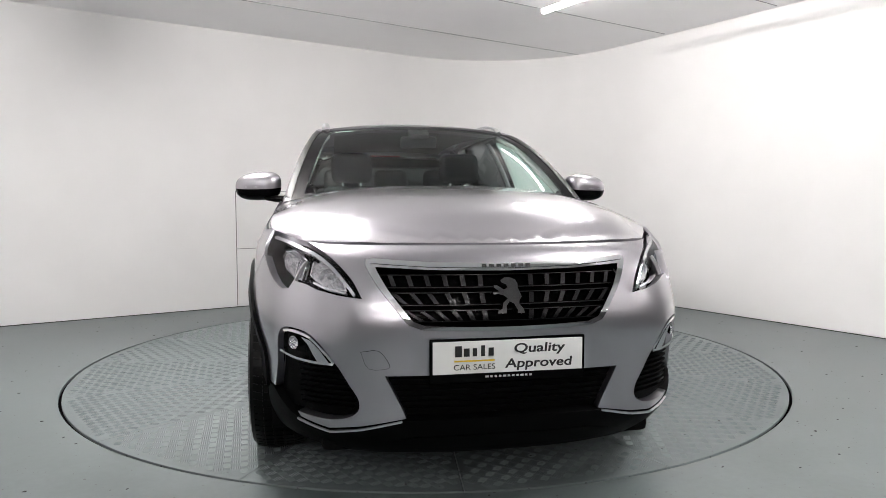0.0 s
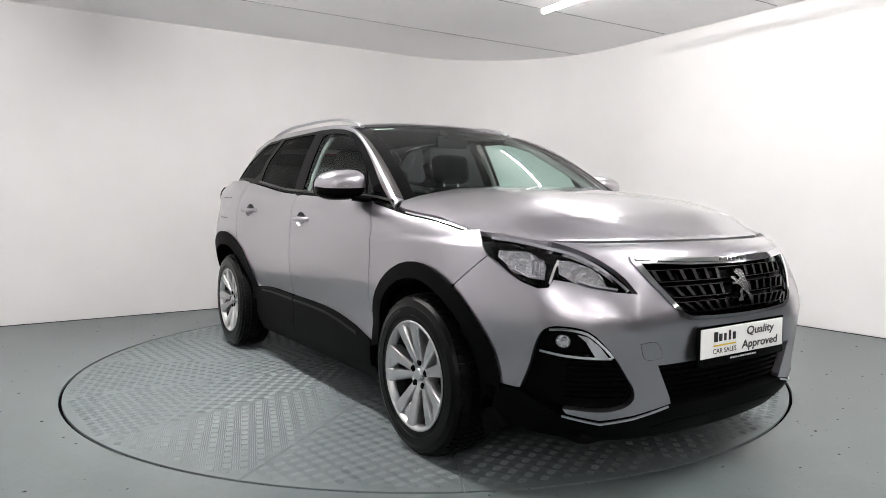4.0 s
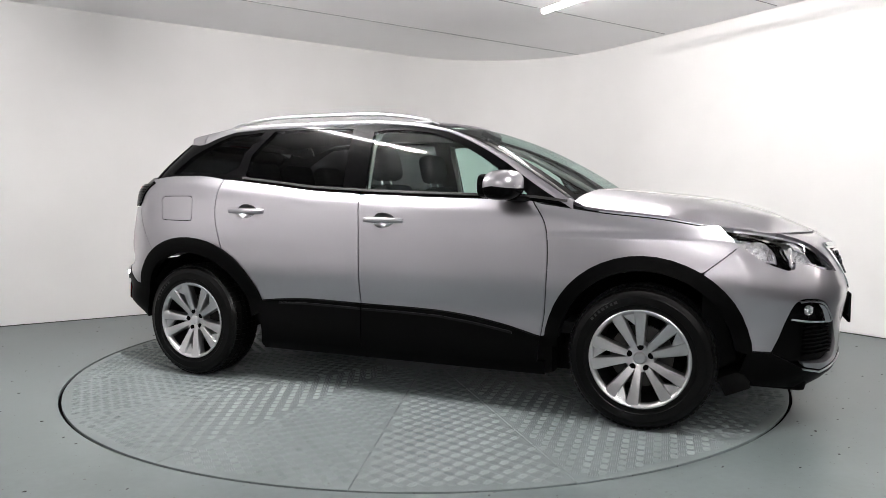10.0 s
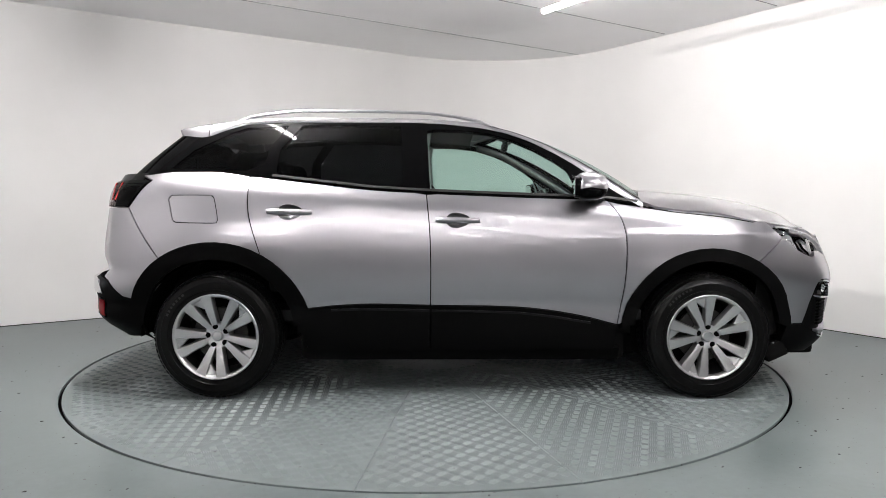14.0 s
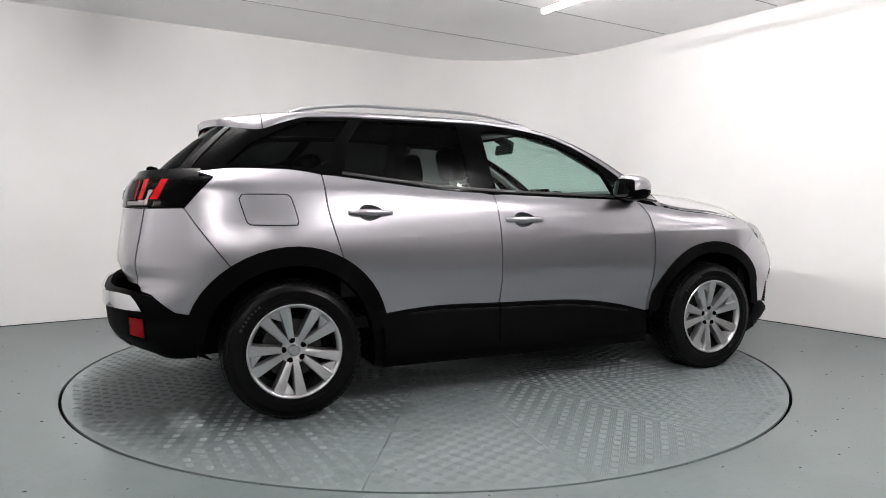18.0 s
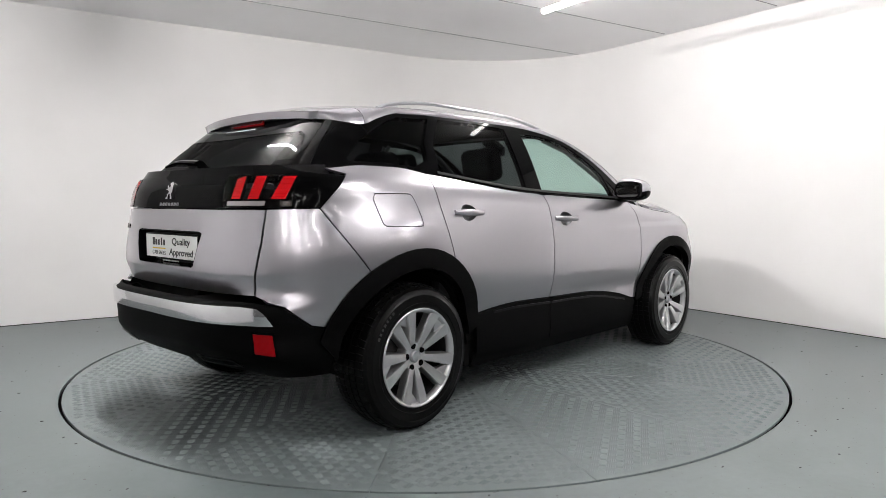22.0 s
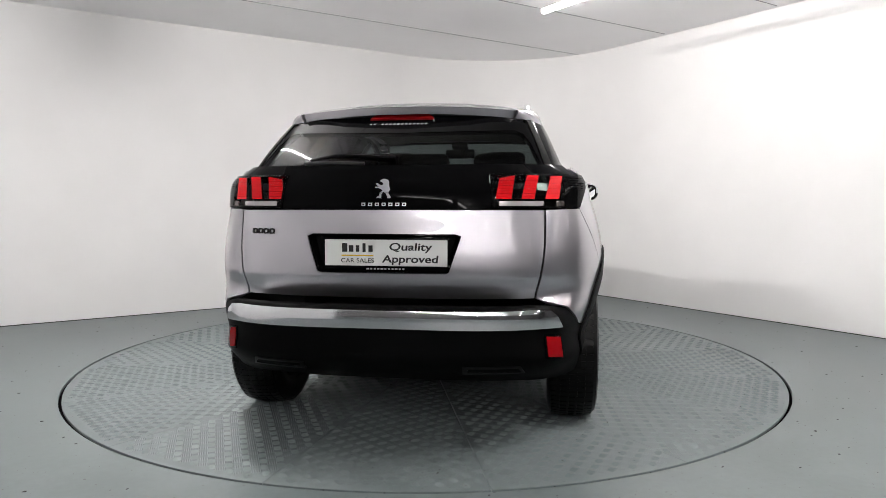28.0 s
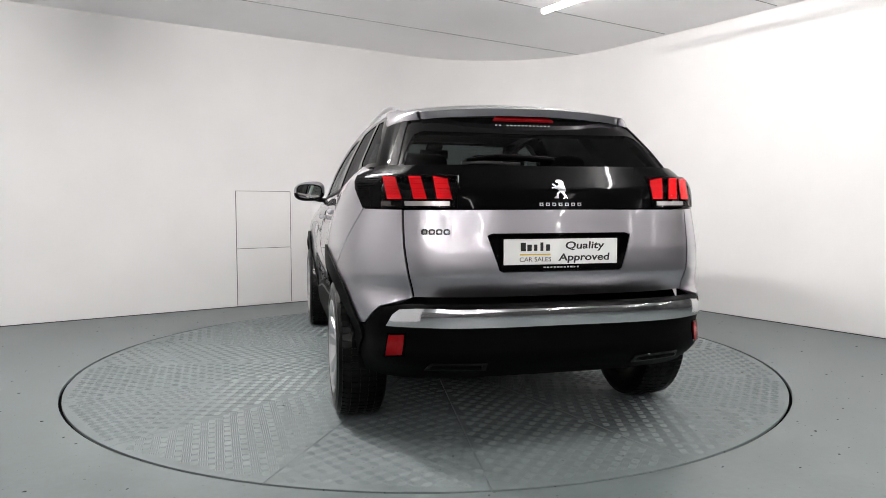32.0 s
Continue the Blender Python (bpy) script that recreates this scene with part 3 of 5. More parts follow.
def sector_mesh():
    """One of sixteen deck plates: a wedge with bevelled edges."""
    bm = bmesh.new()
    R, g, n = TABLE_R - 0.013, 0.0012, 10
    half = math.pi / 16
    low, top = [], []
    for inset, z, keep in ((0.0, -0.012, low), (0.0, -0.0012, low), (0.0015, 0.0, top)):
        pts = [((g + inset) / math.sin(half), 0)]
        for k in range(n + 1):
            r = R - inset
            a = half - math.asin((g + inset) / r)
            t = -a + 2 * a * k / n
            pts.append((r * math.cos(t), r * math.sin(t)))
        keep.append([bm.verts.new((*p, z)) for p in pts])
    for a, b in ((low[0], low[1]), (low[1], top[0])):
        for k in range(len(a)):
            bm.faces.new((a[k], a[(k + 1) % len(a)], b[(k + 1) % len(a)], b[k]))
    bm.faces.new(top[0])
    me = bpy.data.meshes.new("deck_plate")
    bm.to_mesh(me)
    bm.free()
    me.materials.append(PLATE)
    return me


def tread_mesh():
    """Five-bar tread of one plate: groups of small raised bars, every other group turned."""
    R, half, pitch = TABLE_R - 0.04, math.pi / 16, 0.048
    V, F = [], []
    bar = [(-0.019, -0.003, 0), (0.019, -0.003, 0), (0.019, 0.003, 0), (-0.019, 0.003, 0), (-0.014, 0, 0.002), (0.014, 0, 0.002)]
    tri = [(0, 1, 5, 4), (2, 3, 4, 5), (1, 2, 5), (3, 0, 4)]
    for i in range(8, int(R / pitch) + 2):
        for j in range(-16, 17):
            cx, cy = i * pitch, j * pitch
            r = math.hypot(cx, cy)
            if r > R - 0.02 or abs(cy) > cx * math.tan(half) - 0.016:
                continue
            t = math.pi / 4 if (i + j) % 2 else -math.pi / 4
            c, s = math.cos(t), math.sin(t)
            for k in range(-2, 3):
                base = len(V)
                for x, y, z in bar:
                    x, y = x * (1 - 0.12 * abs(k)), y + k * 0.009
                    V.append((cx + c * x - s * y, cy + s * x + c * y, z - 0.0001))
                F += [tuple(base + q for q in f) for f in tri]
    me = bpy.data.meshes.new("tread")
    me.from_pydata(V, [], F)
    me.materials.append(PLATE)
    return me


def build_turntable():
    t = thing("turntable", "round steel turntable painted green-grey with raised tread pattern", "turntable")
    # blackened disc below the plates, its colour giving the gaps their shade
    bm = bmesh.new()
    cyl(bm, pose(0, 0, -0.022), TABLE_R + 0.003, TABLE_R + 0.003, 0.018, 160)
    part("base_disc", bm, GAP, t)
    plate, tread = sector_mesh(), tread_mesh()
    for k in range(16):
        ob = new("deck_plate", plate)
        ob.parent = t
        ob.matrix_basis = pose(0, 0, 0, 0, 0, -51.4 + 11.25 + 22.5 * k)
        tr = new("tread", tread)
        tr.parent = ob
        tagged(tr, kind="stuff")
    tr = new("grit", grit("deck_grit", 260, deck_spot, 9))
    tr.parent = t
    tagged(tr, "small dark chips on the deck", kind="stuff")
    return t


build_room()
build_grit()
build_hatch()
build_lights()
TABLE = build_turntable()


# ---- the car ----
HUB_F, HUB_R, HUB_Z = 1.3375, -1.3375, 0.352
ARCH_F, ARCH_R = 0.475, 0.512


def full(u, z):
    x, y, zz = skin(abs(u), z)
    return x, y if u > 0 else -y, zz


def tail(v, z):
    x, y, zz = skin(UEND - abs(v), z)
    return x, y if v > 0 else -y, zz


def back(v, z):
    """The cabin's tail: v from -1 to 1 across."""
    f = min(abs(v), 0.999)
    return GXC + (GLASS_X(z) - GXC) * (1 - f ** BOXY) ** (1 / BOXY), GLASS_W(z) * v, z


def both(half):
    """A loop closed by its mirror image; the half runs from middle to middle."""
    return [*half, *[(-a, b) for a, b in reversed(half) if abs(a) > 1e-6]]


def sx(x, z):
    return ux(x), z


def cq(x, z):
    """Cabin parameter at which the glass reaches x."""
    if x >= GXC:
        return x, z
    s = min(1.0, ((x - GXC) / (GLASS_X(z) - GXC)) ** (BOXY / 2))
    return GXC - math.asin(s) / (math.pi / 2), z


def arch(hx, r, a0, a1, n=22):
    """Points of a wheel arch from angle a0 to a1, 0 pointing forward."""
    return [sx(hx + r * math.cos(radians(a0 + (a1 - a0) * k / n)), HUB_Z - 0.005 + r * math.sin(radians(a0 + (a1 - a0) * k / n))) for k in range(n + 1)]


CAR = thing("car", "silver-grey mid-size crossover car on a turntable", "car")
FDOOR_REAR = arc(sx(-0.2, 1.112), sx(-0.182, 0.92), sx(-0.176, 0.72), sx(-0.178, 0.508))
FDOOR_FRONT = arc(sx(0.79, 1.079), sx(0.862, 0.97), sx(0.884, 0.824), sx(0.872, 0.581), sx(0.845, 0.4))
FDOOR_LOW = arc(sx(-0.178, 0.508), sx(0.3, 0.497), sx(0.61, 0.457), sx(0.845, 0.4))
RDOOR_REAR = arc(sx(-1.165, 1.21), sx(-1.153, 1.017), sx(-1.09, 0.797))
RDOOR_LOW = arc(sx(-0.872, 0.488), sx(-0.7, 0.506), sx(-0.5, 0.515), sx(-0.178, 0.508))
LAMP_TOP = arc((1.127, 0.968), (0.947, 0.945), (0.826, 0.926), (0.72, 0.902), (0.62, 0.862), (0.54, 0.806), (0.495, 0.75))
LAMP_LOW = [(0.495, 0.75), (0.57, 0.757), (0.66, 0.772), (0.72, 0.789), (0.785, 0.797), (0.8, 0.77), (0.835, 0.765), (0.9, 0.786), (0.96, 0.816), (1.045, 0.872)]
TAIL_LAMP = [(1.053, 1.19), (0.918, 1.043), (0.447, 1.043), (0.44, 1.187)]


def belt_line(x0, x1, drop=0.0, n=16):
    return [sx(x0 + (x1 - x0) * k / n, BELT(x0 + (x1 - x0) * k / n) - drop) for k in range(n + 1)]


def handle_cup(x, z):
    u = ux(x) + 0.008
    return ring((u - 0.085, z), (u - 0.055, z + 0.026), (u, z + 0.04), (u + 0.04, z + 0.03), (u + 0.055, z), (u + 0.04, z - 0.03), (u, z - 0.042), (u - 0.05, z - 0.028), steps=4)


def build_sides():
    for s in (1, -1):
        up = belt_line(0.79, -0.2)
        door = sheet("front_door", FDOOR_REAR[::-1] + up[::-1][1:] + FDOOR_FRONT[1:] + FDOOR_LOW[::-1][1:-1], skin, PAINT, CAR, s, gap=0.003, holes=[shrink(handle_cup(-0.03, 0.973), 0.002)])
        clad = FDOOR_LOW + [sx(0.83, 0.27), sx(-0.178, 0.26)]
        sheet("lower_trim", clad, skin, PLASTIC, door, s, gap=0.003, lift=0.01, rim=0.02, label="black plastic lower door trim")
        strip("trim_blade", [sx(x, z) for x, z in ((-0.172, 0.484), (0.05, 0.482), (0.3, 0.473), (0.5, 0.45), (0.7, 0.417))], 0.012, skin, BLADE, door, s, lift=0.016, rim=0.008, label="dark glossy trim blade")
        ar = [p for p in arch(HUB_R, ARCH_R - 0.02, 62, 14)]
        rdoor = sheet("rear_door", RDOOR_REAR + ar + RDOOR_LOW[1:] + FDOOR_REAR[::-1][1:] + belt_line(-0.2, -1.165)[1:-1], skin, PAINT, CAR, s, gap=0.003, holes=[shrink(handle_cup(-0.935, 1.018), 0.002)])
        clad = RDOOR_LOW + [sx(-0.178, 0.26), sx(-0.85, 0.26)]
        sheet("lower_trim", clad, skin, PLASTIC, rdoor, s, gap=0.003, lift=0.01, rim=0.02, label="black plastic lower door trim")
        strip("trim_blade", [sx(x, z) for x, z in ((-0.72, 0.488), (-0.55, 0.494), (-0.35, 0.49), (-0.184, 0.485))], 0.012, skin, BLADE, rdoor, s, lift=0.016, rim=0.008, label="dark glossy trim blade")
        # fender
        af = arch(HUB_F, ARCH_F - 0.02, 172, 60)
        fen = FDOOR_FRONT + af + [sx(1.605, 0.755), (1.045, 0.872), (1.127, 0.968)] + belt_line(1.58, 0.79, 0.012)[:-1]
        fender = sheet("front_fender", fen, skin, PAINT, CAR, s, gap=0.003, step=0.018)
        slot = belt_line(1.62, 1.02, 0.012) + belt_line(1.02, 1.62, -0.008)
        sheet("fender_vent", slot, skin, GLOSS, fender, s, lift=-0.012, rim=0.01, label="gloss black slot below the hood edge")
        sheet("vent_trim", belt_line(1.6, 1.12, 0.007, 10) + belt_line(1.12, 1.6, 0.001, 10), skin, CHROME, fender, s, lift=-0.004, rim=0.006, step=0.03)
        # quarter panel
        v = lambda d: UEND - d
        quarter = RDOOR_REAR[::-1] + belt_line(-1.165, -1.78)[1:] + [(v(1.053), 1.19), (v(0.918), 1.043)] + arch(HUB_R, ARCH_R - 0.02, 124, 62)
        corner = [(v(a), b) for a, b in ((0.918, 1.043), (0.75, 1.041), (0.69, 1.04), (0.675, 0.9), (0.652, 0.78), (0.636, 0.676),
                  (0.66, 0.668), (0.77, 0.637), (0.83, 0.588), (0.875, 0.553), (0.945, 0.54))] + arch(HUB_R, ARCH_R - 0.02, 152, 124, 12)
        sheet("bumper_corner", corner, skin, PAINT, CAR, s, gap=0.0022, step=0.02, label="painted corner of the rear bumper")
        fuel = ring(*[(v(a), b) for a, b in ((1.168, 1.085), (1.18, 1.103), (1.2, 1.107), (1.375, 1.107), (1.4, 1.1), (1.413, 1.08), (1.436, 0.985), (1.432, 0.967), (1.415, 0.96), (1.235, 0.963), (1.21, 0.969), (1.197, 0.985))], steps=3)
        if s < 0:
            q = sheet("rear_quarter_panel", quarter, skin, PAINT, CAR, s, gap=0.003, holes=[fuel])
            sheet("fuel_pocket", shrink(fuel, -0.006), skin, DARK, q, s, lift=-0.01, rim=0)
            sheet("fuel_flap", fuel, skin, PAINT, q, s, gap=0.0018, rim=0.006, step=0.02)
        else:
            sheet("rear_quarter_panel", quarter, skin, PAINT, CAR, s, gap=0.003)
        # wheel arch trims
        outer = arch(HUB_F, ARCH_F, 176, 4)
        sheet("wheel_arch_trim", outer + arch(HUB_F, 0.405, 8, 172), skin, PLASTIC, CAR, s, lift=0.013, rim=0.045, label="black plastic wheel arch trim")
        outer = arch(HUB_R, ARCH_R, 165, 10)
        sheet("wheel_arch_trim", outer + arch(HUB_R, 0.42, 6, 174), skin, PLASTIC, CAR, s, lift=0.01, rim=0.045, label="black plastic wheel arch trim")
        # sill
        sheet("sill", [sx(0.86, 0.27), sx(0.86, 0.2), sx(-0.86, 0.2), sx(-0.86, 0.27)], skin, PLASTIC, CAR, s, rim=0.03)
        # inner hull behind the seams
        hull = [sx(1.6, 0.25), sx(1.6, 0.74), sx(1.42, 0.94), sx(1.0, 0.99), sx(-1.2, 1.16), (v(1.1), 1.02), (v(0.68), 1.0), (v(0.68), 0.4), sx(-1.72, 0.3)] + arch(HUB_R, 0.43, 180, 0) + arch(HUB_F, 0.415, 180, 0)
        sheet("inner_body", hull, skin, DARK, CAR, s, lift=-0.03, rim=0, step=0.08)


FOG = arc((0.9, 0.398), (0.868, 0.473), (0.832, 0.585), (0.8, 0.628), (0.745, 0.638), (0.66, 0.62), (0.585, 0.54), (0.535, 0.46), (0.504, 0.405), (0.518, 0.36), (0.6, 0.335), (0.75, 0.343), steps=4)
GRILLE = both([(0, 0.857), (0.26, 0.861), (0.4, 0.867), (0.505, 0.876), (0.5, 0.855), (0.445, 0.79), (0.375, 0.715), (0.335, 0.668), (0.29, 0.652), (0.15, 0.647), (0, 0.645)])


GRILLE_IN = both([(0, 0.838), (0.26, 0.842), (0.4, 0.848), (0.462, 0.85), (0.452, 0.835), (0.408, 0.778), (0.349, 0.712), (0.318, 0.678), (0.28, 0.665), (0.15, 0.66), (0, 0.658)])


def strip(name, line, wide, fn, material, parent, side=1, lift=0.0, rim=0.006, label="", step=0.02):
    """A band of even width along a line on a surface."""
    off = []
    for k, p in enumerate(line):
        a, b = line[max(0, k - 1)], line[min(len(line) - 1, k + 1)]
        d = Vector((b[0] - a[0], b[1] - a[1])).normalized()
        off.append((p[0] - d.y * wide, p[1] + d.x * wide))
    return sheet(name, list(line) + off[::-1], fn, material, parent, side, lift=lift, rim=rim, step=step, label=label)


def build_front():
    half = [(0, 0.922), (0.3, 0.922), (0.55, 0.922), (0.72, 0.922), (0.826, 0.926)] + LAMP_TOP[13:] + LAMP_LOW[1:]
    half += [sx(1.605, 0.755)] + arch(HUB_F, ARCH_F - 0.02, 56, 6, 10)
    half += [(0.99, 0.4)] + FOG + [(0.735, 0.322), (0.62, 0.298), (0.5, 0.315), (0.345, 0.346), (0.353, 0.37), (0.412, 0.492), (0.3, 0.494), (0, 0.494)]
    bumper = sheet("front_bumper", both(half), full, PAINT, CAR, holes=[GRILLE], gap=0.0015, rim=0.03)
    sheet("bumper_core", both([(0, 0.92), (0.45, 0.9), (0.46, 0.735), (0.8, 0.745), (1.08, 0.74), (1.1, 0.7), (1.02, 0.4), (0.98, 0.25), (0.5, 0.22), (0, 0.22)]), full, DARK, bumper, lift=-0.06, rim=0, step=0.06)
    sheet("front_lip", both([(0, 0.346), (0.36, 0.34), (0.5, 0.308), (0.62, 0.29), (0.75, 0.318), (0.9, 0.392), (1.0, 0.397), (1.03, 0.3), (0.95, 0.24), (0.6, 0.2), (0, 0.2)]), full, PLASTIC, bumper, lift=0.004, rim=0.05, label="black plastic lower lip")
    sheet("skid_plate", both([(0, 0.285), (0.32, 0.28), (0.42, 0.262), (0.38, 0.225), (0, 0.225)]), full, PLASTIC, bumper, lift=0.006, rim=0.012, label="dark skid plate under the lip")
    for s in (1, -1):
        sheet("tow_cover", ring((0.488, 0.575), (0.432, 0.58), (0.4, 0.535), (0.408, 0.52), (0.467, 0.52), steps=3), full, PAINT, bumper, s, lift=0.0012, rim=0.001) if s < 0 else None
        sheet("tow_gap", shrink(ring((0.488, 0.575), (0.432, 0.58), (0.4, 0.535), (0.408, 0.52), (0.467, 0.52), steps=3), -0.0014), full, DARK, bumper, s, lift=0.0004, rim=0.001) if s < 0 else None
        strip("lip_blade", [(0.36, 0.336), (0.5, 0.304), (0.62, 0.286), (0.75, 0.314)], 0.006, full, SATIN, bumper, s, lift=0.008)
    # lower intake
    grid = new("lower_grille")
    grid.parent = bumper
    for k in range(7):
        z = 0.365 + 0.02 * k
        w = 0.365 + (z - 0.35) * 0.42
        sheet("slat", [(-w, z), (w, z), (w, z + 0.009), (-w, z + 0.009)], full, PLASTIC, grid, lift=-0.028, rim=0.015, step=0.06)
    sheet("backing", both([(0, 0.5), (0.46, 0.5), (0.38, 0.34), (0, 0.34)]), full, DARK, grid, lift=-0.048, rim=0, step=0.06)
    # main grille
    gr = sheet("grille", GRILLE, full, CHROME, CAR, holes=[GRILLE_IN], rim=0.03, lift=0.005, step=0.02, label="chrome-framed black radiator grille")
    sheet("backing", GRILLE, full, GLOSS, gr, lift=-0.05, rim=0)
    wide = Curve((0.65, 0.27), (0.69, 0.345), (0.735, 0.39), (0.78, 0.43), (0.825, 0.468), (0.86, 0.485))
    # three rows of upright bars, each between two thin rails
    for z0, z1, first, space, lean in ((0.681, 0.713, 0.08, 0.0475, 0.0048), (0.737, 0.77, 0.086, 0.0565, 0.0036), (0.794, 0.828, 0.09, 0.062, 0.0016)):
        for z in (z0 - 0.005, z1 + 0.002):
            w = wide(z)
            sheet("cross_bar", [(-w, z), (w, z), (w, z + 0.003), (-w, z + 0.003)], full, BARCHROME, gr, lift=-0.016, rim=0.025, step=0.05)
        for side in (-1, 1):
            for k in range(6):
                u, d = side * (first + space * k), side * lean * (k + 0.5)
                sheet("grille_bar", [(u - 0.0085 - d, z0), (u + 0.0085 - d, z0), (u + 0.0085 + d, z1), (u - 0.0085 + d, z1)], full, BARCHROME, gr, lift=-0.012, rim=0.02, step=0.05)
    strip("grille_brow", [(-0.485, 0.861), (-0.26, 0.85), (0, 0.846), (0.26, 0.85), (0.485, 0.861)], 0.015, full, CHROME, gr, lift=0.009, rim=0.02, label="chrome bar along the grille's top")
    for k in range(-3, 4):
        sheet("badge_letter", [(k * 0.026 - 0.008, 0.849), (k * 0.026 + 0.008, 0.849), (k * 0.026 + 0.008, 0.858), (k * 0.026 - 0.008, 0.858)], full, INK, gr, lift=0.011, rim=0.002)
    emblem(full, gr, 0.755, 0.058, 0.012)
    # lamps
    for s in (1, -1):
        lamp = sheet("headlight", LAMP_TOP + LAMP_LOW[1:], full, LENS, CAR, s, rim=0, gap=0.004, label="clear headlight with chrome reflectors inside")
        lamp.visible_shadow = False
        sheet("housing", LAMP_TOP + LAMP_LOW[1:], full, GLOSS, lamp, s, lift=-0.11, rim=0, label="black lamp housing")
        cells = ([(1.04, 0.925), (0.97, 0.935), (0.9, 0.925), (0.84, 0.905), (0.83, 0.86), (0.835, 0.812), (0.9, 0.815), (0.98, 0.845), (1.03, 0.885)],
                 [(0.775, 0.885), (0.73, 0.885), (0.66, 0.862), (0.61, 0.83), (0.585, 0.79), (0.63, 0.79), (0.7, 0.8), (0.765, 0.835)])
        for cell, deep, (bu, bz, ru, rz) in zip(cells, (-0.07, -0.055), ((0.925, 0.872, 0.062, 0.044), (0.67, 0.832, 0.042, 0.03))):
            sheet("reflector_shell", cell, full, CRYSTAL, lamp, s, lift=deep - 0.008, rim=0.012, step=0.02, label="faceted chrome reflector")
            sheet("cell_frame", shrink(cell, -0.005), full, CHROMESTRIP, lamp, s, holes=[cell], lift=deep, rim=0.012, step=0.03, label="bright edge round a reflector")
            bowl("reflector", lamp, s, bu, bz, ru, rz, lift=deep, deep=0.03)
        for u0 in (0.85, 0.866, 0.88):
            sheet("reflector_rib", [(u0 - 0.002, 0.82), (u0 + 0.002, 0.82), (u0 + 0.004, 0.9), (u0, 0.9)], full, CHROME, lamp, s, lift=-0.066, rim=0.01, step=0.03)
        strip("daytime_strip", arc((1.06, 0.945), (0.947, 0.934), (0.826, 0.914), (0.72, 0.89), (0.625, 0.848), (0.55, 0.792), (0.52, 0.763), steps=4), 0.01, full, CHROMESTRIP, lamp, s, lift=-0.006, rim=0.02, label="slim bright light strip")
        strip("light_guide", [(0.796, 0.785), (0.79, 0.81), (0.78, 0.845), (0.77, 0.868)], -0.007, full, PALE, lamp, s, lift=-0.014, rim=0.012, label="pale light guide hook")
        strip("lamp_sill", [(0.56, 0.765), (0.64, 0.777), (0.7, 0.794)], 0.006, full, SATIN, lamp, s, lift=-0.012, rim=0.02)
        # fog light
        fog = sheet("fog_light_housing", FOG + [(0.85, 0.34)], full, PLASTIC, CAR, s, lift=-0.03, rim=0.0, label="black fog light housing in the bumper")
        fr = arc((0.79, 0.62), (0.74, 0.624), (0.67, 0.61), (0.62, 0.567), (0.585, 0.527), steps=4)
        strip("fog_trim", fr, -0.009, full, CHROME, fog, s, lift=0.001, rim=0.03, label="chrome fog light trim")
        strip("fog_trim", arc((0.585, 0.523), (0.65, 0.524), (0.74, 0.53), (0.825, 0.543), steps=4), 0.009, full, CHROME, fog, s, lift=0.001, rim=0.03, label="chrome fog light trim")
        sheet("fog_trim", [(0.7, 0.613), (0.664, 0.604), (0.63, 0.575), (0.598, 0.532), (0.64, 0.531), (0.655, 0.556), (0.672, 0.588)], full, CHROMESTRIP, fog, s, lift=0.002, rim=0.02, label="broad chrome inner end of the trim")
        sheet("fog_backing", FOG[4:32] + [(0.62, 0.53), (0.83, 0.535)], full, GLOSS, fog, s, lift=-0.022, rim=0)
        bowl("fog_lamp", fog, s, 0.745, 0.586, 0.026, 0.023, lift=-0.004, deep=0.02, material=CHROME)
        for k in range(8):
            z = 0.372 + 0.0185 * k
            a = Curve((0.36, 0.53), (0.4, 0.52), (0.46, 0.55), (0.53, 0.6))(z)
            sheet("slat", [(a, z), (0.74, z), (0.74, z + 0.007), (a, z + 0.007)], full, PLASTIC, fog, s, lift=-0.012, rim=0.016, step=0.06)


def bowl(name, parent, s, u, z, ru, rz, lift=-0.02, deep=0.03, material=None):
    """A chrome reflector bowl with faceted ribs, set behind a lamp's lens."""
    bm = bmesh.new()
    o = Vector(full(u, z))
    n = (Vector(full(u + 0.01, z)) - Vector(full(u - 0.01, z))).cross(Vector(full(u, z + 0.01)) - Vector(full(u, z - 0.01))).normalized()
    if n.x < 0:
        n = -n
    a = (Vector(full(u + 0.01, z)) - Vector(full(u - 0.01, z))).normalized()
    rows = []
    for k, (f, d) in enumerate(((1.0, 0.0), (0.9, -0.35), (0.7, -0.7), (0.4, -0.9), (0.3, -0.2), (0.12, 0.1))):
        ringv = []
        for j in range(28):
            t = 2 * math.pi * j / 28
            w = f * (1 + (0.05 if j % 2 else -0.05) * (1 if 0 < k < 3 else 0))
            p = o + a * ru * w * math.cos(t) + Vector((0, 0, rz * w * math.sin(t))) + n * (lift + d * deep)
            ringv.append(bm.verts.new((p.x, p.y * s, p.z)))
        rows.append(ringv)
    for p, q in zip(rows, rows[1:]):
        for j in range(28):
            bm.faces.new((p[j], p[(j + 1) % 28], q[(j + 1) % 28], q[j]))
    bm.faces.new(rows[-1])
    part(name, bm, material or CRYSTAL, parent, smooth=False)


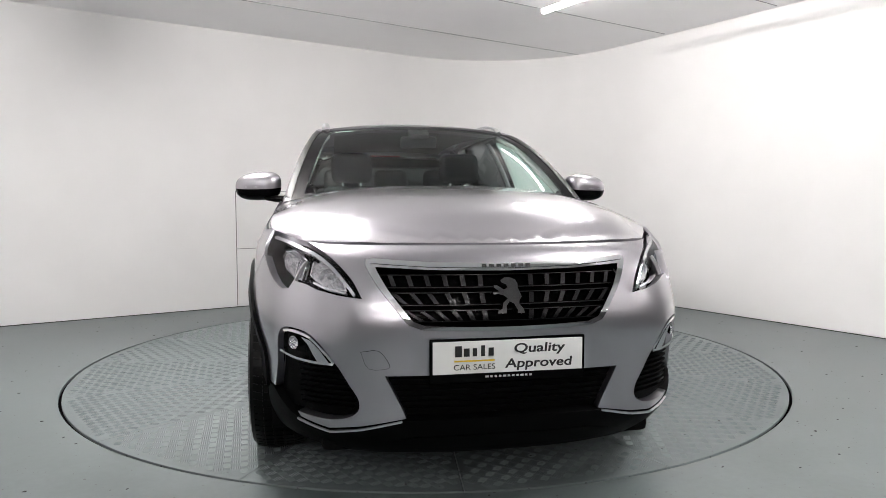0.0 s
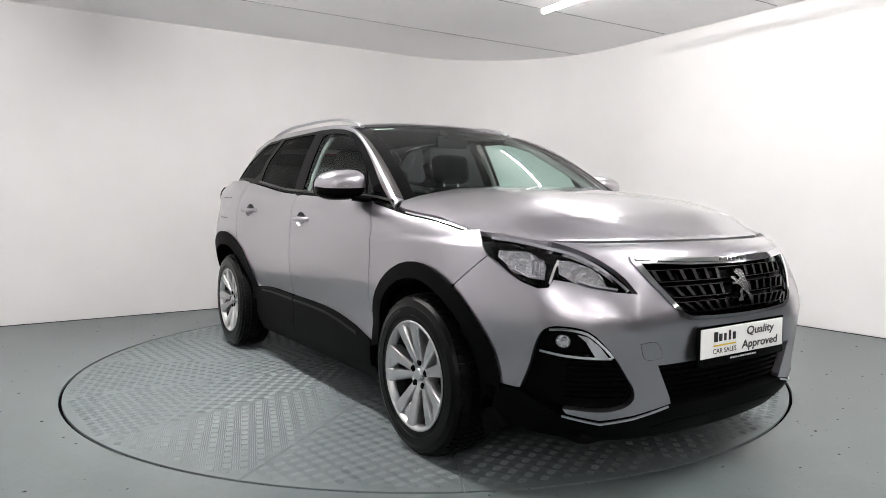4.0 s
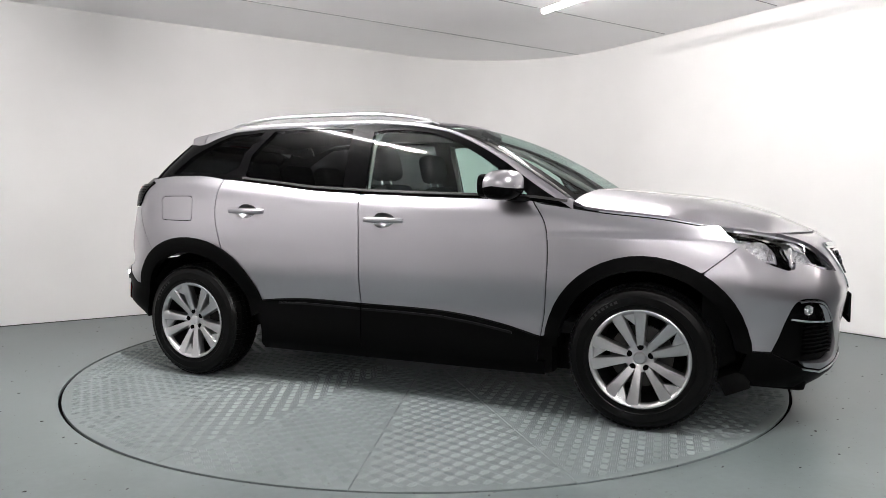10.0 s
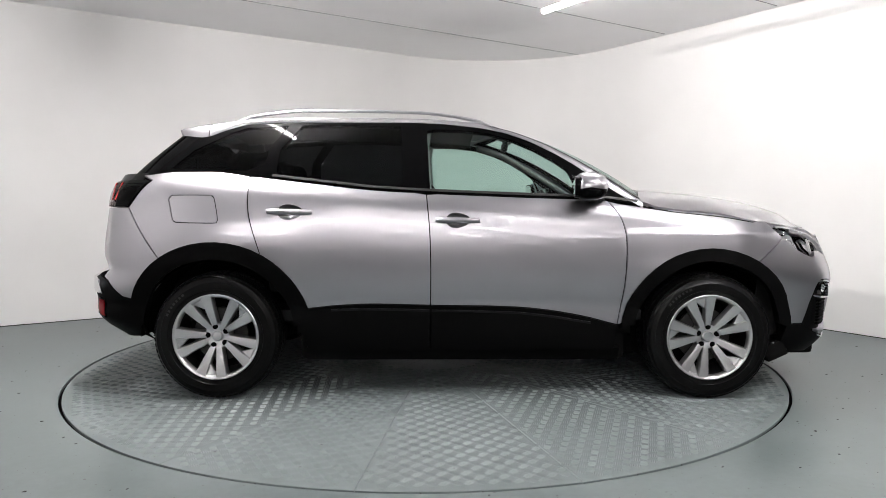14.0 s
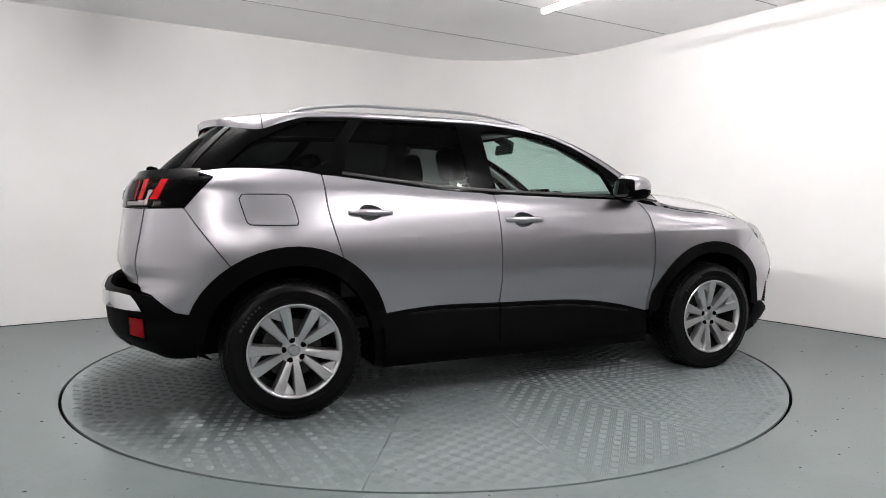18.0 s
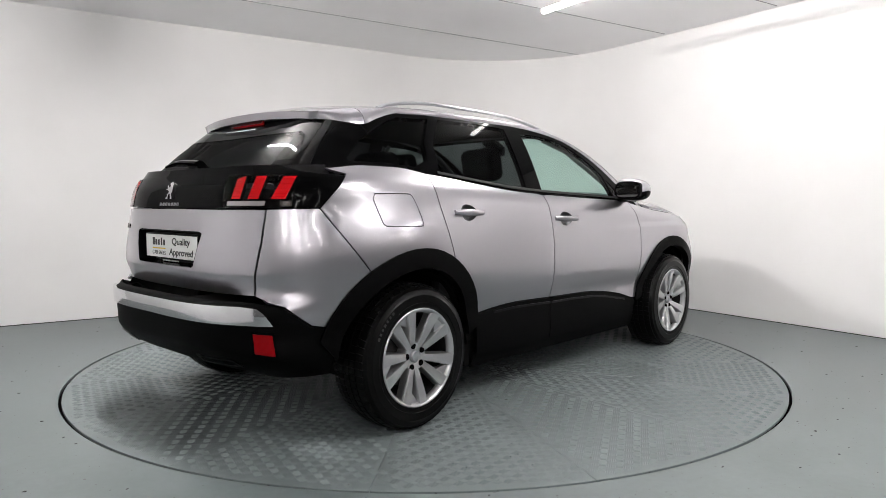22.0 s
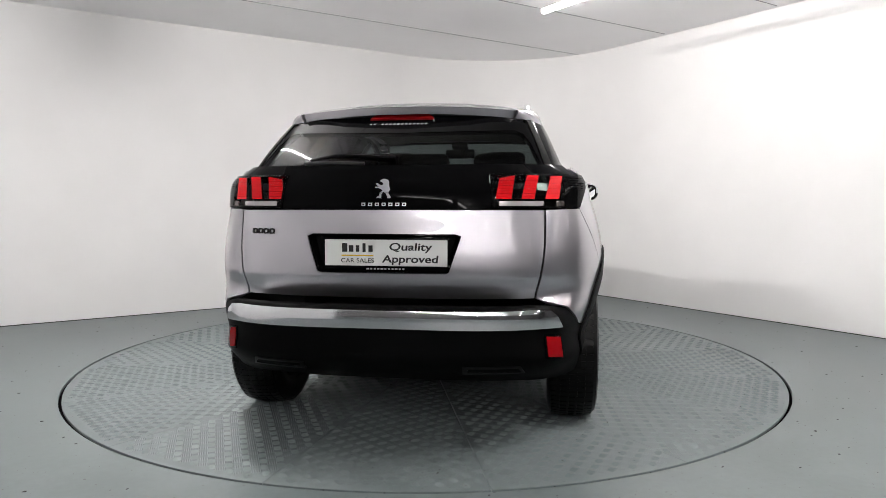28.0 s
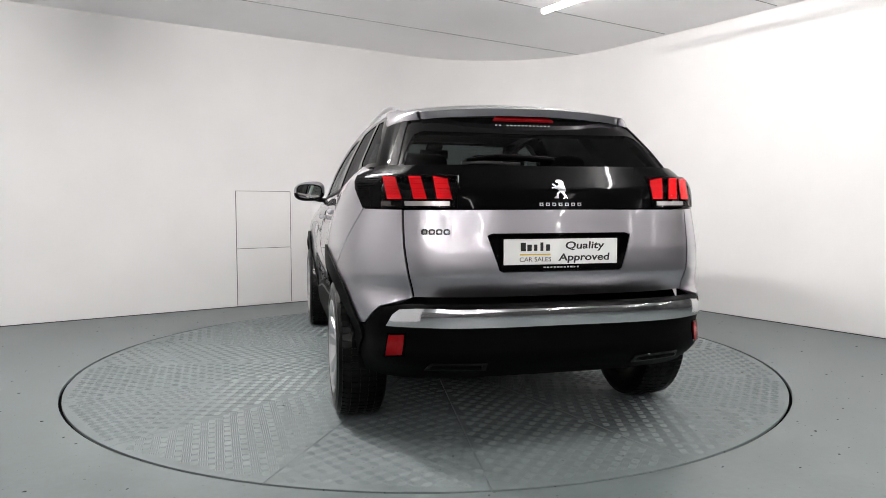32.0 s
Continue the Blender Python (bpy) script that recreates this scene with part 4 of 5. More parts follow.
def emblem(fn, parent, z, size, lift):
    """A plain chrome figure shape."""
    k = size
    turn = 1 if fn is full else -1
    shape = [(-0.44, 0.87), (-0.19, 1.02), (0.12, 1.02), (0.44, 0.9), (0.56, 0.69), (0.56, 0.44), (0.75, -0.06), (0.6, -0.25), (0.56, -0.44), (0.8, -0.75), (0.84, -0.95), (0.41, -0.95), (0.46, -0.81), (0.25, -0.44),
             (0.0, -0.3), (-0.2, -0.56), (-0.21, -0.95), (-0.74, -0.95), (-0.69, -0.8), (-0.46, -0.72), (-0.38, -0.38), (-0.09, -0.15), (-0.31, 0.02), (-0.69, 0.12), (-0.91, 0.08), (-0.94, 0.22), (-0.56, 0.24),
             (-0.88, 0.48), (-0.86, 0.59), (-0.69, 0.6), (-0.31, 0.35), (-0.06, 0.44), (-0.12, 0.62), (-0.41, 0.75)]
    shape = [(a * turn, b) for a, b in shape]
    sheet("emblem", [(a * k, z + b * k) for a, b in shape], fn, DARKCHROME if fn is full else CHROME, parent, lift=lift, rim=0.012, step=0.03, label="chrome badge shape")


def build_top():
    half = [(2.114, 0), (2.102, 0.2), (2.055, 0.4), (1.97, 0.56), (1.893, 0.66), (1.76, 0.735)]
    half += [(x, hood_edge(x) - 0.002) for x in (1.62, 1.5, 1.35, 1.2, 1.05)] + [(0.98, 0.74), (0.99, 0.68), (1.05, 0.45), (1.085, 0.2), (1.09, 0)]
    sheet("hood", [*half, *[(a, -b) for a, b in reversed(half) if b]], hood_skin, PAINT, CAR, gap=0.003, rim=0.02, mid=(1.3, 0, 0))
    # cowl and windscreen
    edge = [(-1, -0.06), (1, -0.06), (1, 1.0), (-1, 1.0)]
    pane = [(-0.925, 0.025), (-0.5, 0.035), (0.5, 0.035), (0.925, 0.025), (0.91, 0.5), (0.895, 0.9), (0.86, 0.945), (0.5, 0.955), (-0.5, 0.955), (-0.86, 0.945), (-0.895, 0.9), (-0.91, 0.5)]
    ws = sheet("windscreen", pane, screen_skin, CLEAR, CAR, scale=(0.7, 1.0), rim=0, mid=(0, 0, 0.7), label="clear laminated windscreen")
    ws.visible_shadow = False
    sheet("windscreen_frame", edge, screen_skin, GLOSS, CAR, holes=[pane], scale=(0.7, 1.0), rim=0.01, lift=-0.001)
    # roof
    roof = [(0.27 - 0.15 * (y / 0.575) ** 2, y) for y in (-0.565, -0.4, -0.2, 0, 0.2, 0.4, 0.565)]
    roof += [(-0.5, 0.565), (-1.1, 0.565), (-1.43, 0.553), (-1.45, 0.3), (-1.46, 0), (-1.45, -0.3), (-1.43, -0.553), (-1.1, -0.565), (-0.5, -0.565)]
    sheet("roof", roof, roof_skin, PAINT, CAR, rim=0.02, gap=0.001, step=0.06)
    half = [(-1.463, 0), (-1.453, 0.3), (-1.433, 0.553), (-1.55, 0.535), (-1.64, 0.5), (-1.68, 0.3), (-1.695, 0)]
    sp = sheet("spoiler", half + [(a, -b) for a, b in reversed(half) if b], roof_skin, PAINT, CAR, rim=0.035, gap=0.001)
    liner = [(0.1, -0.5), (0.1, 0.5), (-1.5, 0.45), (-1.5, -0.45)]
    sheet("headliner", liner, roof_skin, DARKLINER, CAR, lift=-0.05, rim=0, step=0.1)
    # cant rails and pillars, from the roof's edge down to the side windows
    for s in (1, -1):
        sheet("roof_pillar", [(-1.428, 0), (0.12, 0), (0.99, 0), (0.99, 1), (0.12, 1), (-1.2, 1), (-1.428, 1)], rail_skin, PAINT, CAR, s, scale=(1, 0.09), step=0.03, rim=0.01)
        sheet("spoiler_end", [(-1.62, 0), (-1.433, 0), (-1.433, 1), (-1.46, 1), (-1.62, 1)], rail_skin, PAINT, CAR, s, scale=(1, 0.09), step=0.02, rim=0.01)
        sheet("pillar_seal", [(0.14, 0), (0.985, 0), (0.96, 0.42), (0.5, 0.4), (0.16, 0.3)], rail_skin, SEAL, CAR, s, scale=(1, 0.09), step=0.03, rim=0.003, lift=0.0025, label="black seal beside the windscreen")


TOP_LINE = Curve((-1.62, 1.455), (-1.46, 1.436), (-1.33, 1.478), (-1.2, 1.512), (-0.93, 1.522), (-0.272, 1.522), (-0.012, 1.506), (0.244, 1.461), (0.401, 1.401), (0.616, 1.282), (0.795, 1.157), (0.95, 1.06))
ROOF_W = Curve((0.2, 0.565), (-1.2, 0.565), (-1.43, 0.553), (-1.55, 0.535), (-1.64, 0.5), (-1.7, 0.4))


def rail_skin(x, s):
    if x < 0.12:
        a = Vector(roof_skin(x, ROOF_W(x)))
    else:
        b = (0.97 - x) / 0.85
        a = Vector(screen_skin(1.0, b))
    z = TOP_LINE(x)
    b = Vector(cabin(*cq(x, z)))
    p = a.lerp(b, s)
    k = 4 * s * (1 - s) * 0.012
    return p.x, p.y + k, p.z + k


def build_windows():
    bottom = [(0.985, 1.052), (0.79, 1.082), (0.3, 1.1), (-0.207, 1.122), (-0.506, 1.141), (-0.825, 1.176), (-1.06, 1.2)] + [cq(x, z) for x, z in ((-1.2, 1.215), (-1.36, 1.235), (-1.56, 1.235), (-1.74, 1.218))]
    bottom += [(-1.55, 1.2), (-1.55, 1.44)]
    top = [cq(x, TOP_LINE(x)) for x in (-1.6, -1.46, -1.33, -1.2, -1.0, -0.7, -0.4, -0.27, -0.1, 0.1, 0.244, 0.401, 0.52, 0.616, 0.795, 0.94)]
    front = [(-0.18, 1.14), (-0.2, 1.474), (-0.14, 1.482), (0.0, 1.478), (0.15, 1.459), (0.28, 1.42), (0.4, 1.366), (0.5, 1.308), (0.58, 1.25), (0.65, 1.11), (0.3, 1.122)]
    quarter = [(0.6, 1.235), (0.66, 1.19), (0.76, 1.11), (0.67, 1.112)]
    rear = [(-0.327, 1.145), (-0.345, 1.5), (-0.6, 1.508), (-0.905, 1.506), (-1.02, 1.36), cq(-1.03, 1.23), (-0.98, 1.21), (-0.825, 1.196), (-0.63, 1.16)]
    third = [cq(*p) for p in ((-1.2, 1.242), (-1.4, 1.256), (-1.62, 1.252), (-1.5, 1.36), (-1.36, 1.43), (-1.22, 1.49), (-0.98, 1.505), (-1.08, 1.37))]
    for s in (1, -1):
        frame_ = sheet("window_frame", bottom + top, cabin, GLOSS, CAR, s, holes=[front, quarter, rear, third], rim=0.03, gap=0.0, label="gloss black window surround")
        sheet("pillar_fin", [(-1.515, 1.212), (-1.6, 1.212), (-1.6, 1.445), (-1.53, 1.445)], cabin, PLASTIC, frame_, s, lift=0.006, rim=0.012, label="black fin beside the tailgate glass")
        for name, lp, m in (("front_window", front, SIDEGLASS), ("mirror_corner_window", quarter, SIDEGLASS), ("rear_window", rear, PRIVACY), ("rear_quarter_window", third, PRIVACY)):
            g = sheet(name, lp, cabin, m, frame_, s, rim=0, lift=-0.004)
            g.visible_shadow = False
    half_edge = [(0, 1.2), (0.4, 1.2), (0.885, 1.2), (0.885, 1.25), (0.865, 1.43), (0.71, 1.462), (0, 1.47)]
    glass_half = [(0, 1.211), (0.5, 1.212), (0.8, 1.216), (0.86, 1.235), (0.84, 1.33), (0.815, 1.375), (0.77, 1.39), (0.5, 1.386), (0, 1.382)]
    f = sheet("tailgate_frame", both(half_edge), back, GLOSS, CAR, holes=[both(glass_half)], step=0.03, rim=0.02, lift=0.002, label="gloss black tailgate glass surround")
    g = sheet("tailgate_window", both(glass_half), back, PRIVACY, f, rim=0)
    g.visible_shadow = False


def bar_block(lamp, s, low, top):
    """One red bar of a tail light: a block inside the lens, given by the (x, y) of its lower and upper corners, with thin ribs across it."""
    face = [Vector((x, y * s, z)) for (x, y), z in ((low[0], 1.084), (low[1], 1.084), (top[1], 1.179), (top[0], 1.179))]
    for name, d0, d1, m in (("light_bar", 0.0, 0.004, REDLIT), ("bar_body", 0.0045, 0.02, DARK)):
        bm = bmesh.new()
        vs = [[bm.verts.new(p + Vector((d, 0, 0))) for p in face] for d in (d0, d1)]
        bm.faces.new(vs[0])
        bm.faces.new(vs[1])
        for j in range(4):
            bm.faces.new((vs[0][j], vs[0][(j + 1) % 4], vs[1][(j + 1) % 4], vs[1][j]))
        part(name, bm, m, lamp, smooth=False)
    for k in range(1, 9):
        f = k / 9
        a, b = face[0].lerp(face[3], f), face[1].lerp(face[2], f)
        bm = bmesh.new()
        sweep(bm, [a + Vector((-0.0005, 0, 0)), b + Vector((-0.0005, 0, 0))], 0.001, 0.001, 6)
        part("bar_rib", bm, RED, lamp)


def build_rear():
    gate = [(0, 1.041), (0.686, 1.039), (0.671, 0.9), (0.648, 0.78), (0.632, 0.676), (0.4, 0.673), (0, 0.672)]
    recess = both([(0, 0.938), (0.3, 0.938), (0.32, 0.93), (0.273, 0.79), (0.26, 0.783), (0, 0.783)])
    tg = sheet("tailgate", both(gate), tail, PAINT, CAR, holes=[recess], gap=0.003, rim=0.03, step=0.018)
    bm = bmesh.new()
    rows = []
    for deep in (0.0, 0.003):
        rows.append([bm.verts.new((tail(a, b)[0] + deep, tail(a, b)[1], b)) for a, b in dense(recess, 0.02)])
    outer_loop = dense(recess, 0.02)
    rows.append([])
    for a, b in outer_loop:
        q = (a * 0.93, min(0.926, max(0.79, b)))
        p = tail(*q)
        rows[2].append(bm.verts.new((p[0] + 0.035, p[1], p[2])))
    for p, q in zip(rows, rows[1:]):
        for j in range(len(p)):
            bm.faces.new((p[j], p[(j + 1) % len(p)], q[(j + 1) % len(p)], q[j]))
    part("plate_recess", bm, GLOSS, tg, "black walls of the plate recess")
    sheet("recess_floor", both([(0, 0.94), (0.31, 0.94), (0.27, 0.78), (0, 0.78)]), tail, GLOSS, tg, lift=-0.033, rim=0)
    strip("recess_lip", [(0.316, 0.932), (0.2, 0.935), (0, 0.935), (-0.2, 0.935), (-0.316, 0.932)], -0.011, tail, GLOSS, tg, lift=-0.004, rim=0.02, label="black lip over the plate recess")
    sheet("tail_panel", both([(0, 1.043), (0.445, 1.043), (0.438, 1.187), (0.3, 1.19), (0, 1.192)]), tail, GLOSS, tg, lift=0.003, rim=0.03, label="gloss black panel between the tail lights")
    sheet("tail_ledge", both([(0, 1.185), (0.5, 1.183), (0.75, 1.18), (0.98, 1.18), (0.98, 1.235), (0.6, 1.23), (0, 1.225)]), tail, GLOSS, tg, lift=-0.004, rim=0.0)
    half = [(0, 0.661), (0.6, 0.661), (0.66, 0.656), (0.77, 0.633), (0.83, 0.586), (0.875, 0.551), (0.955, 0.538), (0.98, 0.42), (0.96, 0.33), (0.7, 0.31), (0.4, 0.3), (0, 0.3)]
    rb = sheet("rear_bumper", both(half), tail, PLASTIC, CAR, rim=0.05, gap=0.003, step=0.02, label="black plastic rear bumper")
    sheet("chrome_strip", both([(0, 0.637), (0.6, 0.638), (0.668, 0.632), (0.697, 0.61), (0.728, 0.562), (0.6, 0.566), (0, 0.568)]), tail, CHROMESTRIP, rb, rim=0.015, lift=0.012, label="bright chrome bumper strip")
    for s in (1, -1):
        sheet("valance_trim", [(0.33, 0.412), (0.555, 0.414), (0.585, 0.38), (0.33, 0.376)], tail, BLADE, rb, s, lift=0.006, rim=0.012, holes=[[(0.35, 0.404), (0.548, 0.406), (0.568, 0.387), (0.35, 0.384)]], label="dark trim outline low on the bumper")
        sheet("reflector_bezel", [(0.645, 0.538), (0.73, 0.53), (0.745, 0.428), (0.652, 0.44)], tail, GLOSS, rb, s, lift=0.005, rim=0.02)
        sheet("reflector", [(0.652, 0.53), (0.722, 0.522), (0.735, 0.436), (0.66, 0.448)], tail, RED, rb, s, lift=0.008, rim=0.02, label="red rear reflector")
        lamp = sheet("tail_light", TAIL_LAMP, tail, SMOKELENS, CAR, s, lift=0.006, rim=0, gap=0.003, label="smoked tail light with three red bars")
        lamp.visible_shadow = False
        sheet("lamp_shell", TAIL_LAMP, tail, DARK, lamp, s, lift=-0.1, rim=0.0, gap=0.002)
        sheet("lamp_edge", TAIL_LAMP, tail, GLOSS, lamp, s, holes=[shrink(TAIL_LAMP, 0.014)], lift=0.0045, rim=0.05, gap=0.0025)
        for low, top in ((((-2.033, 0.454), (-2.033, 0.518)), ((-2.005, 0.47), (-2.005, 0.53))), (((-2.016, 0.558), (-2.001, 0.61)), ((-1.982, 0.578), (-1.967, 0.626))),
                         (((-1.965, 0.654), (-1.935, 0.71)), ((-1.912, 0.674), (-1.885, 0.722)))):
            bar_block(lamp, s, low, top)
        sheet("reverse_lens", [(0.48, 1.051), (0.675, 1.051), (0.683, 1.073), (0.48, 1.073)], tail, LAMPWHITE, lamp, s, lift=0.003, rim=0.004)
        sheet("signal_lens", [(0.748, 1.051), (0.9, 1.051), (0.855, 1.073), (0.752, 1.073)], tail, SMOKE, lamp, s, lift=0.003, rim=0.004)
        sheet("lamp_end", [(1.043, 1.185), (0.913, 1.049), (0.8, 1.049), (0.818, 1.185)], tail, GLOSS, lamp, s, lift=0.0068, rim=0.006, label="black ribbed end of the tail light")
        for k in range(12):
            z = 1.06 + 0.0098 * k
            a = 0.91 + (z - 1.049) * 0.9
            sheet("lamp_rib", [(0.85, z), (a - 0.012, z), (a - 0.012, z + 0.003), (0.85, z + 0.003)], tail, GLOSS, lamp, s, lift=0.0086, rim=0.003, step=0.05)


def build_wheels():
    w = new("wheel")
    w.parent = CAR
    bm = bmesh.new()
    prof = [(0.222, -0.1), (0.232, -0.108), (0.28, -0.118), (0.315, -0.113), (0.334, -0.096), (0.345, -0.07), (0.3475, 0), (0.345, 0.07), (0.334, 0.096), (0.328, 0.104), (0.324, 0.1115), (0.3, 0.1165), (0.298, 0.1185), (0.262, 0.1195), (0.26, 0.117), (0.245, 0.1135), (0.238, 0.116), (0.232, 0.112), (0.222, 0.1)]
    lathe(bm, prof, 80)
    tyre = part("tyre", bm, RUBBER, w)
    # tread blocks in five ribs
    V, F = [], []
    for c, hw, r, skew in ((-0.078, 0.018, 0.3475, 0.25), (-0.04, 0.015, 0.35, 0.12), (0.0, 0.014, 0.3505, 0.0), (0.04, 0.015, 0.35, -0.12), (0.078, 0.018, 0.3475, -0.25)):
        n = 66
        for k in range(n):
            base = len(V)
            for rr in (0.338, r):
                for da, dy in ((0.07, -hw), (0.93, -hw), (0.93, hw), (0.07, hw)):
                    a = 2 * math.pi * (k + da * 0.9 + skew * dy * 20) / n
                    q = rr - (0.006 if abs(c) > 0.06 and dy * c > 0 else 0)
                    V.append((q * math.cos(a), c + dy, q * math.sin(a)))
            F += [tuple(base + q for q in f) for f in ((4, 5, 6, 7), (0, 4, 7, 3), (1, 2, 6, 5), (0, 1, 5, 4), (3, 7, 6, 2))]
    me = bpy.data.meshes.new("tread")
    me.from_pydata(V, [], F)
    tagged(link("tread", me, RUBBER, tyre), kind="stuff")
    face = Matrix(((-1, 0, 0, 0), (0, 0, 1, 0), (0, 1, 0, 0), (0, 0, 0, 1)))
    words("R17", 0.024, pose(0, 0, 0, 0, -36, 0) @ face @ pose(0, 0.286, 0.117), WORN, tyre, "sidewall_lettering", bold=0.0005)
    for k in range(7):
        bm = bmesh.new()
        box(bm, pose(0, 0, 0, 0, -6 + 4.6 * k, 0) @ pose(0, 0.1175, 0.286), 0.011 if k % 3 else 0.015, 0.003, 0.014)
        part("sidewall_letter", bm, WORN, tyre, smooth=False)
    bm = bmesh.new()
    lathe(bm, [(0.237, 0.108), (0.2365, 0.1165), (0.233, 0.1195), (0.227, 0.1185), (0.221, 0.113), (0.214, 0.1), (0.213, 0.085)], 80)
    part("rim", bm, ALLOY, w)
    bm = bmesh.new()
    lathe(bm, [(0.2135, 0.09), (0.207, 0.0), (0.203, -0.09), (0.226, -0.1)], 80)
    part("barrel", bm, BARREL, w)
    for k in range(5):
        c = radians(72 * k + 105)
        for lean in (-1, 1):
            bm = bmesh.new()
            rows = []
            for r, off, half, y in ((0.04, 0.01, 0.015, 0.078), (0.075, 0.0195, 0.0185, 0.088), (0.12, 0.031, 0.0222, 0.098), (0.17, 0.0445, 0.0266, 0.107), (0.205, 0.0535, 0.03, 0.112), (0.23, 0.0595, 0.0325, 0.1158)):
                x = math.sqrt(max(1e-6, r * r - off * off)) if r > off else r
                ridge = half * 0.25 * lean
                pts = [(-half - 0.003, y - 0.045), (-half, y - 0.008), (-half * 0.86, y), (ridge, y + 0.0012), (half * 0.86, y), (half, y - 0.008), (half + 0.003, y - 0.045)]
                row = []
                for d, yy in pts:
                    px, pz = x, lean * off + d
                    row.append(bm.verts.new((px * math.cos(c) - pz * math.sin(c), yy, px * math.sin(c) + pz * math.cos(c))))
                rows.append(row)
            for p, q in zip(rows, rows[1:]):
                for j in range(6):
                    bm.faces.new((p[j], p[j + 1], q[j + 1], q[j]))
            bm.faces.new(rows[0])
            bm.faces.new(rows[-1])
            part("spoke", bm, ALLOY, w, smooth=False)
        # shallow web between the two spokes of a pair, near the rim
        bm = bmesh.new()
        row = []
        for px, pz, yy in ((0.22, -0.034, 0.1), (0.22, 0.034, 0.104), (0.15, 0.024, 0.086), (0.155, 0.016, 0.08)):
            row.append((bm.verts.new((px * math.cos(c) - pz * math.sin(c), yy, px * math.sin(c) + pz * math.cos(c))), bm.verts.new((px * math.cos(c) - pz * math.sin(c), yy - 0.02, px * math.sin(c) + pz * math.cos(c)))))
        bm.faces.new([q[0] for q in row])
        bm.faces.new([q[1] for q in reversed(row)])
        for p, q in zip(row, row[1:] + row[:1]):
            bm.faces.new((p[0], p[1], q[1], q[0]))
        part("web", bm, ALLOY, w, smooth=False)
    bm = bmesh.new()
    lathe(bm, [(0.001, 0.072), (0.03, 0.074), (0.042, 0.082), (0.066, 0.083), (0.072, 0.075), (0.074, 0.03)], 40)
    part("hub", bm, ALLOY, w)
    bm = bmesh.new()
    lathe(bm, [(0.001, 0.094), (0.024, 0.092), (0.029, 0.086), (0.029, 0.07)], 32)
    part("hub_cap", bm, SATIN, w)
    for k in range(5):
        a = radians(72 * k + 121)
        # black disc for the shade in a lug pocket
        bm = bmesh.new()
        cyl(bm, pose(0.054 * math.cos(a), 0.08, 0.054 * math.sin(a), 90), 0.0155, 0.0155, 0.008, 20)
        part("lug_hole", bm, GAP, w)
        bm = bmesh.new()
        cyl(bm, pose(0.054 * math.cos(a), 0.083, 0.054 * math.sin(a), 90), 0.0105, 0.0105, 0.012, 6)
        part("lug_nut", bm, GLOSS, w)
    bm = bmesh.new()
    lathe(bm, [(0.06, 0.02), (0.15, 0.02), (0.15, -0.005), (0.06, -0.005)], 48)
    part("brake_disc", bm, STEEL, w)
    bm = bmesh.new()
    lathe(bm, [(0.001, -0.05), (0.2, -0.05), (0.2, -0.06)], 40)
    part("backing", bm, DARK, w)
    w.matrix_basis = pose(1.331, 0.782, 0.34) @ Matrix.Diagonal((0.985, 1, 0.985, 1))
    copy_thing(w, pose(-1.333, 0.782, 0.346, 0, 20, 0))
    copy_thing(w, pose(1.331, -0.782, 0.34, 0, 29, 180))
    copy_thing(w, pose(-1.333, -0.782, 0.346, 0, 43, 180))
    for hx, r in ((HUB_F, 0.415), (HUB_R, 0.43)):
        for s in (1, -1):
            bm = bmesh.new()
            n = 28
            rows = [[bm.verts.new((hx + r * math.cos(math.pi * k / n), s * y, HUB_Z - 0.02 + r * math.sin(math.pi * k / n))) for k in range(n + 1)] for y in (0.5, 0.815)]
            for k in range(n):
                bm.faces.new((rows[0][k], rows[0][k + 1], rows[1][k + 1], rows[1][k]))
            bm.faces.new(rows[0])
            part("wheel_liner", bm, DARK, CAR)


def build_under():
    # the last box is added to fill in the shade below the rear bumper
    for name, x, z, a, b, c in (("floor_pan", 0, 0.29, 1.8, 1.58, 0.18), ("engine_shield", 1.4, 0.31, 1.3, 1.24, 0.24), ("rear_subframe", -1.3, 0.38, 1.1, 1.0, 0.2), ("body_tunnel", 0, 0.45, 3.9, 1.0, 0.2), ("silencer", -1.62, 0.38, 0.22, 1.02, 0.16)):
        bm = bmesh.new()
        box(bm, pose(x, 0, z), a, b, c, 0.03)
        part(name, bm, DARK, CAR)


    for s in (1, -1):
        bm = bmesh.new()
        box(bm, pose(1.74, 0.68 * s, 0.245, 0, -25, 0), 0.12, 0.24, 0.09, 0.01)
        part("wheel_deflector", bm, DARK, CAR)


def plate_pose(x, z, turn):
    return pose(x, 0, z) @ pose(0, 0, 0, 90, 0, turn)


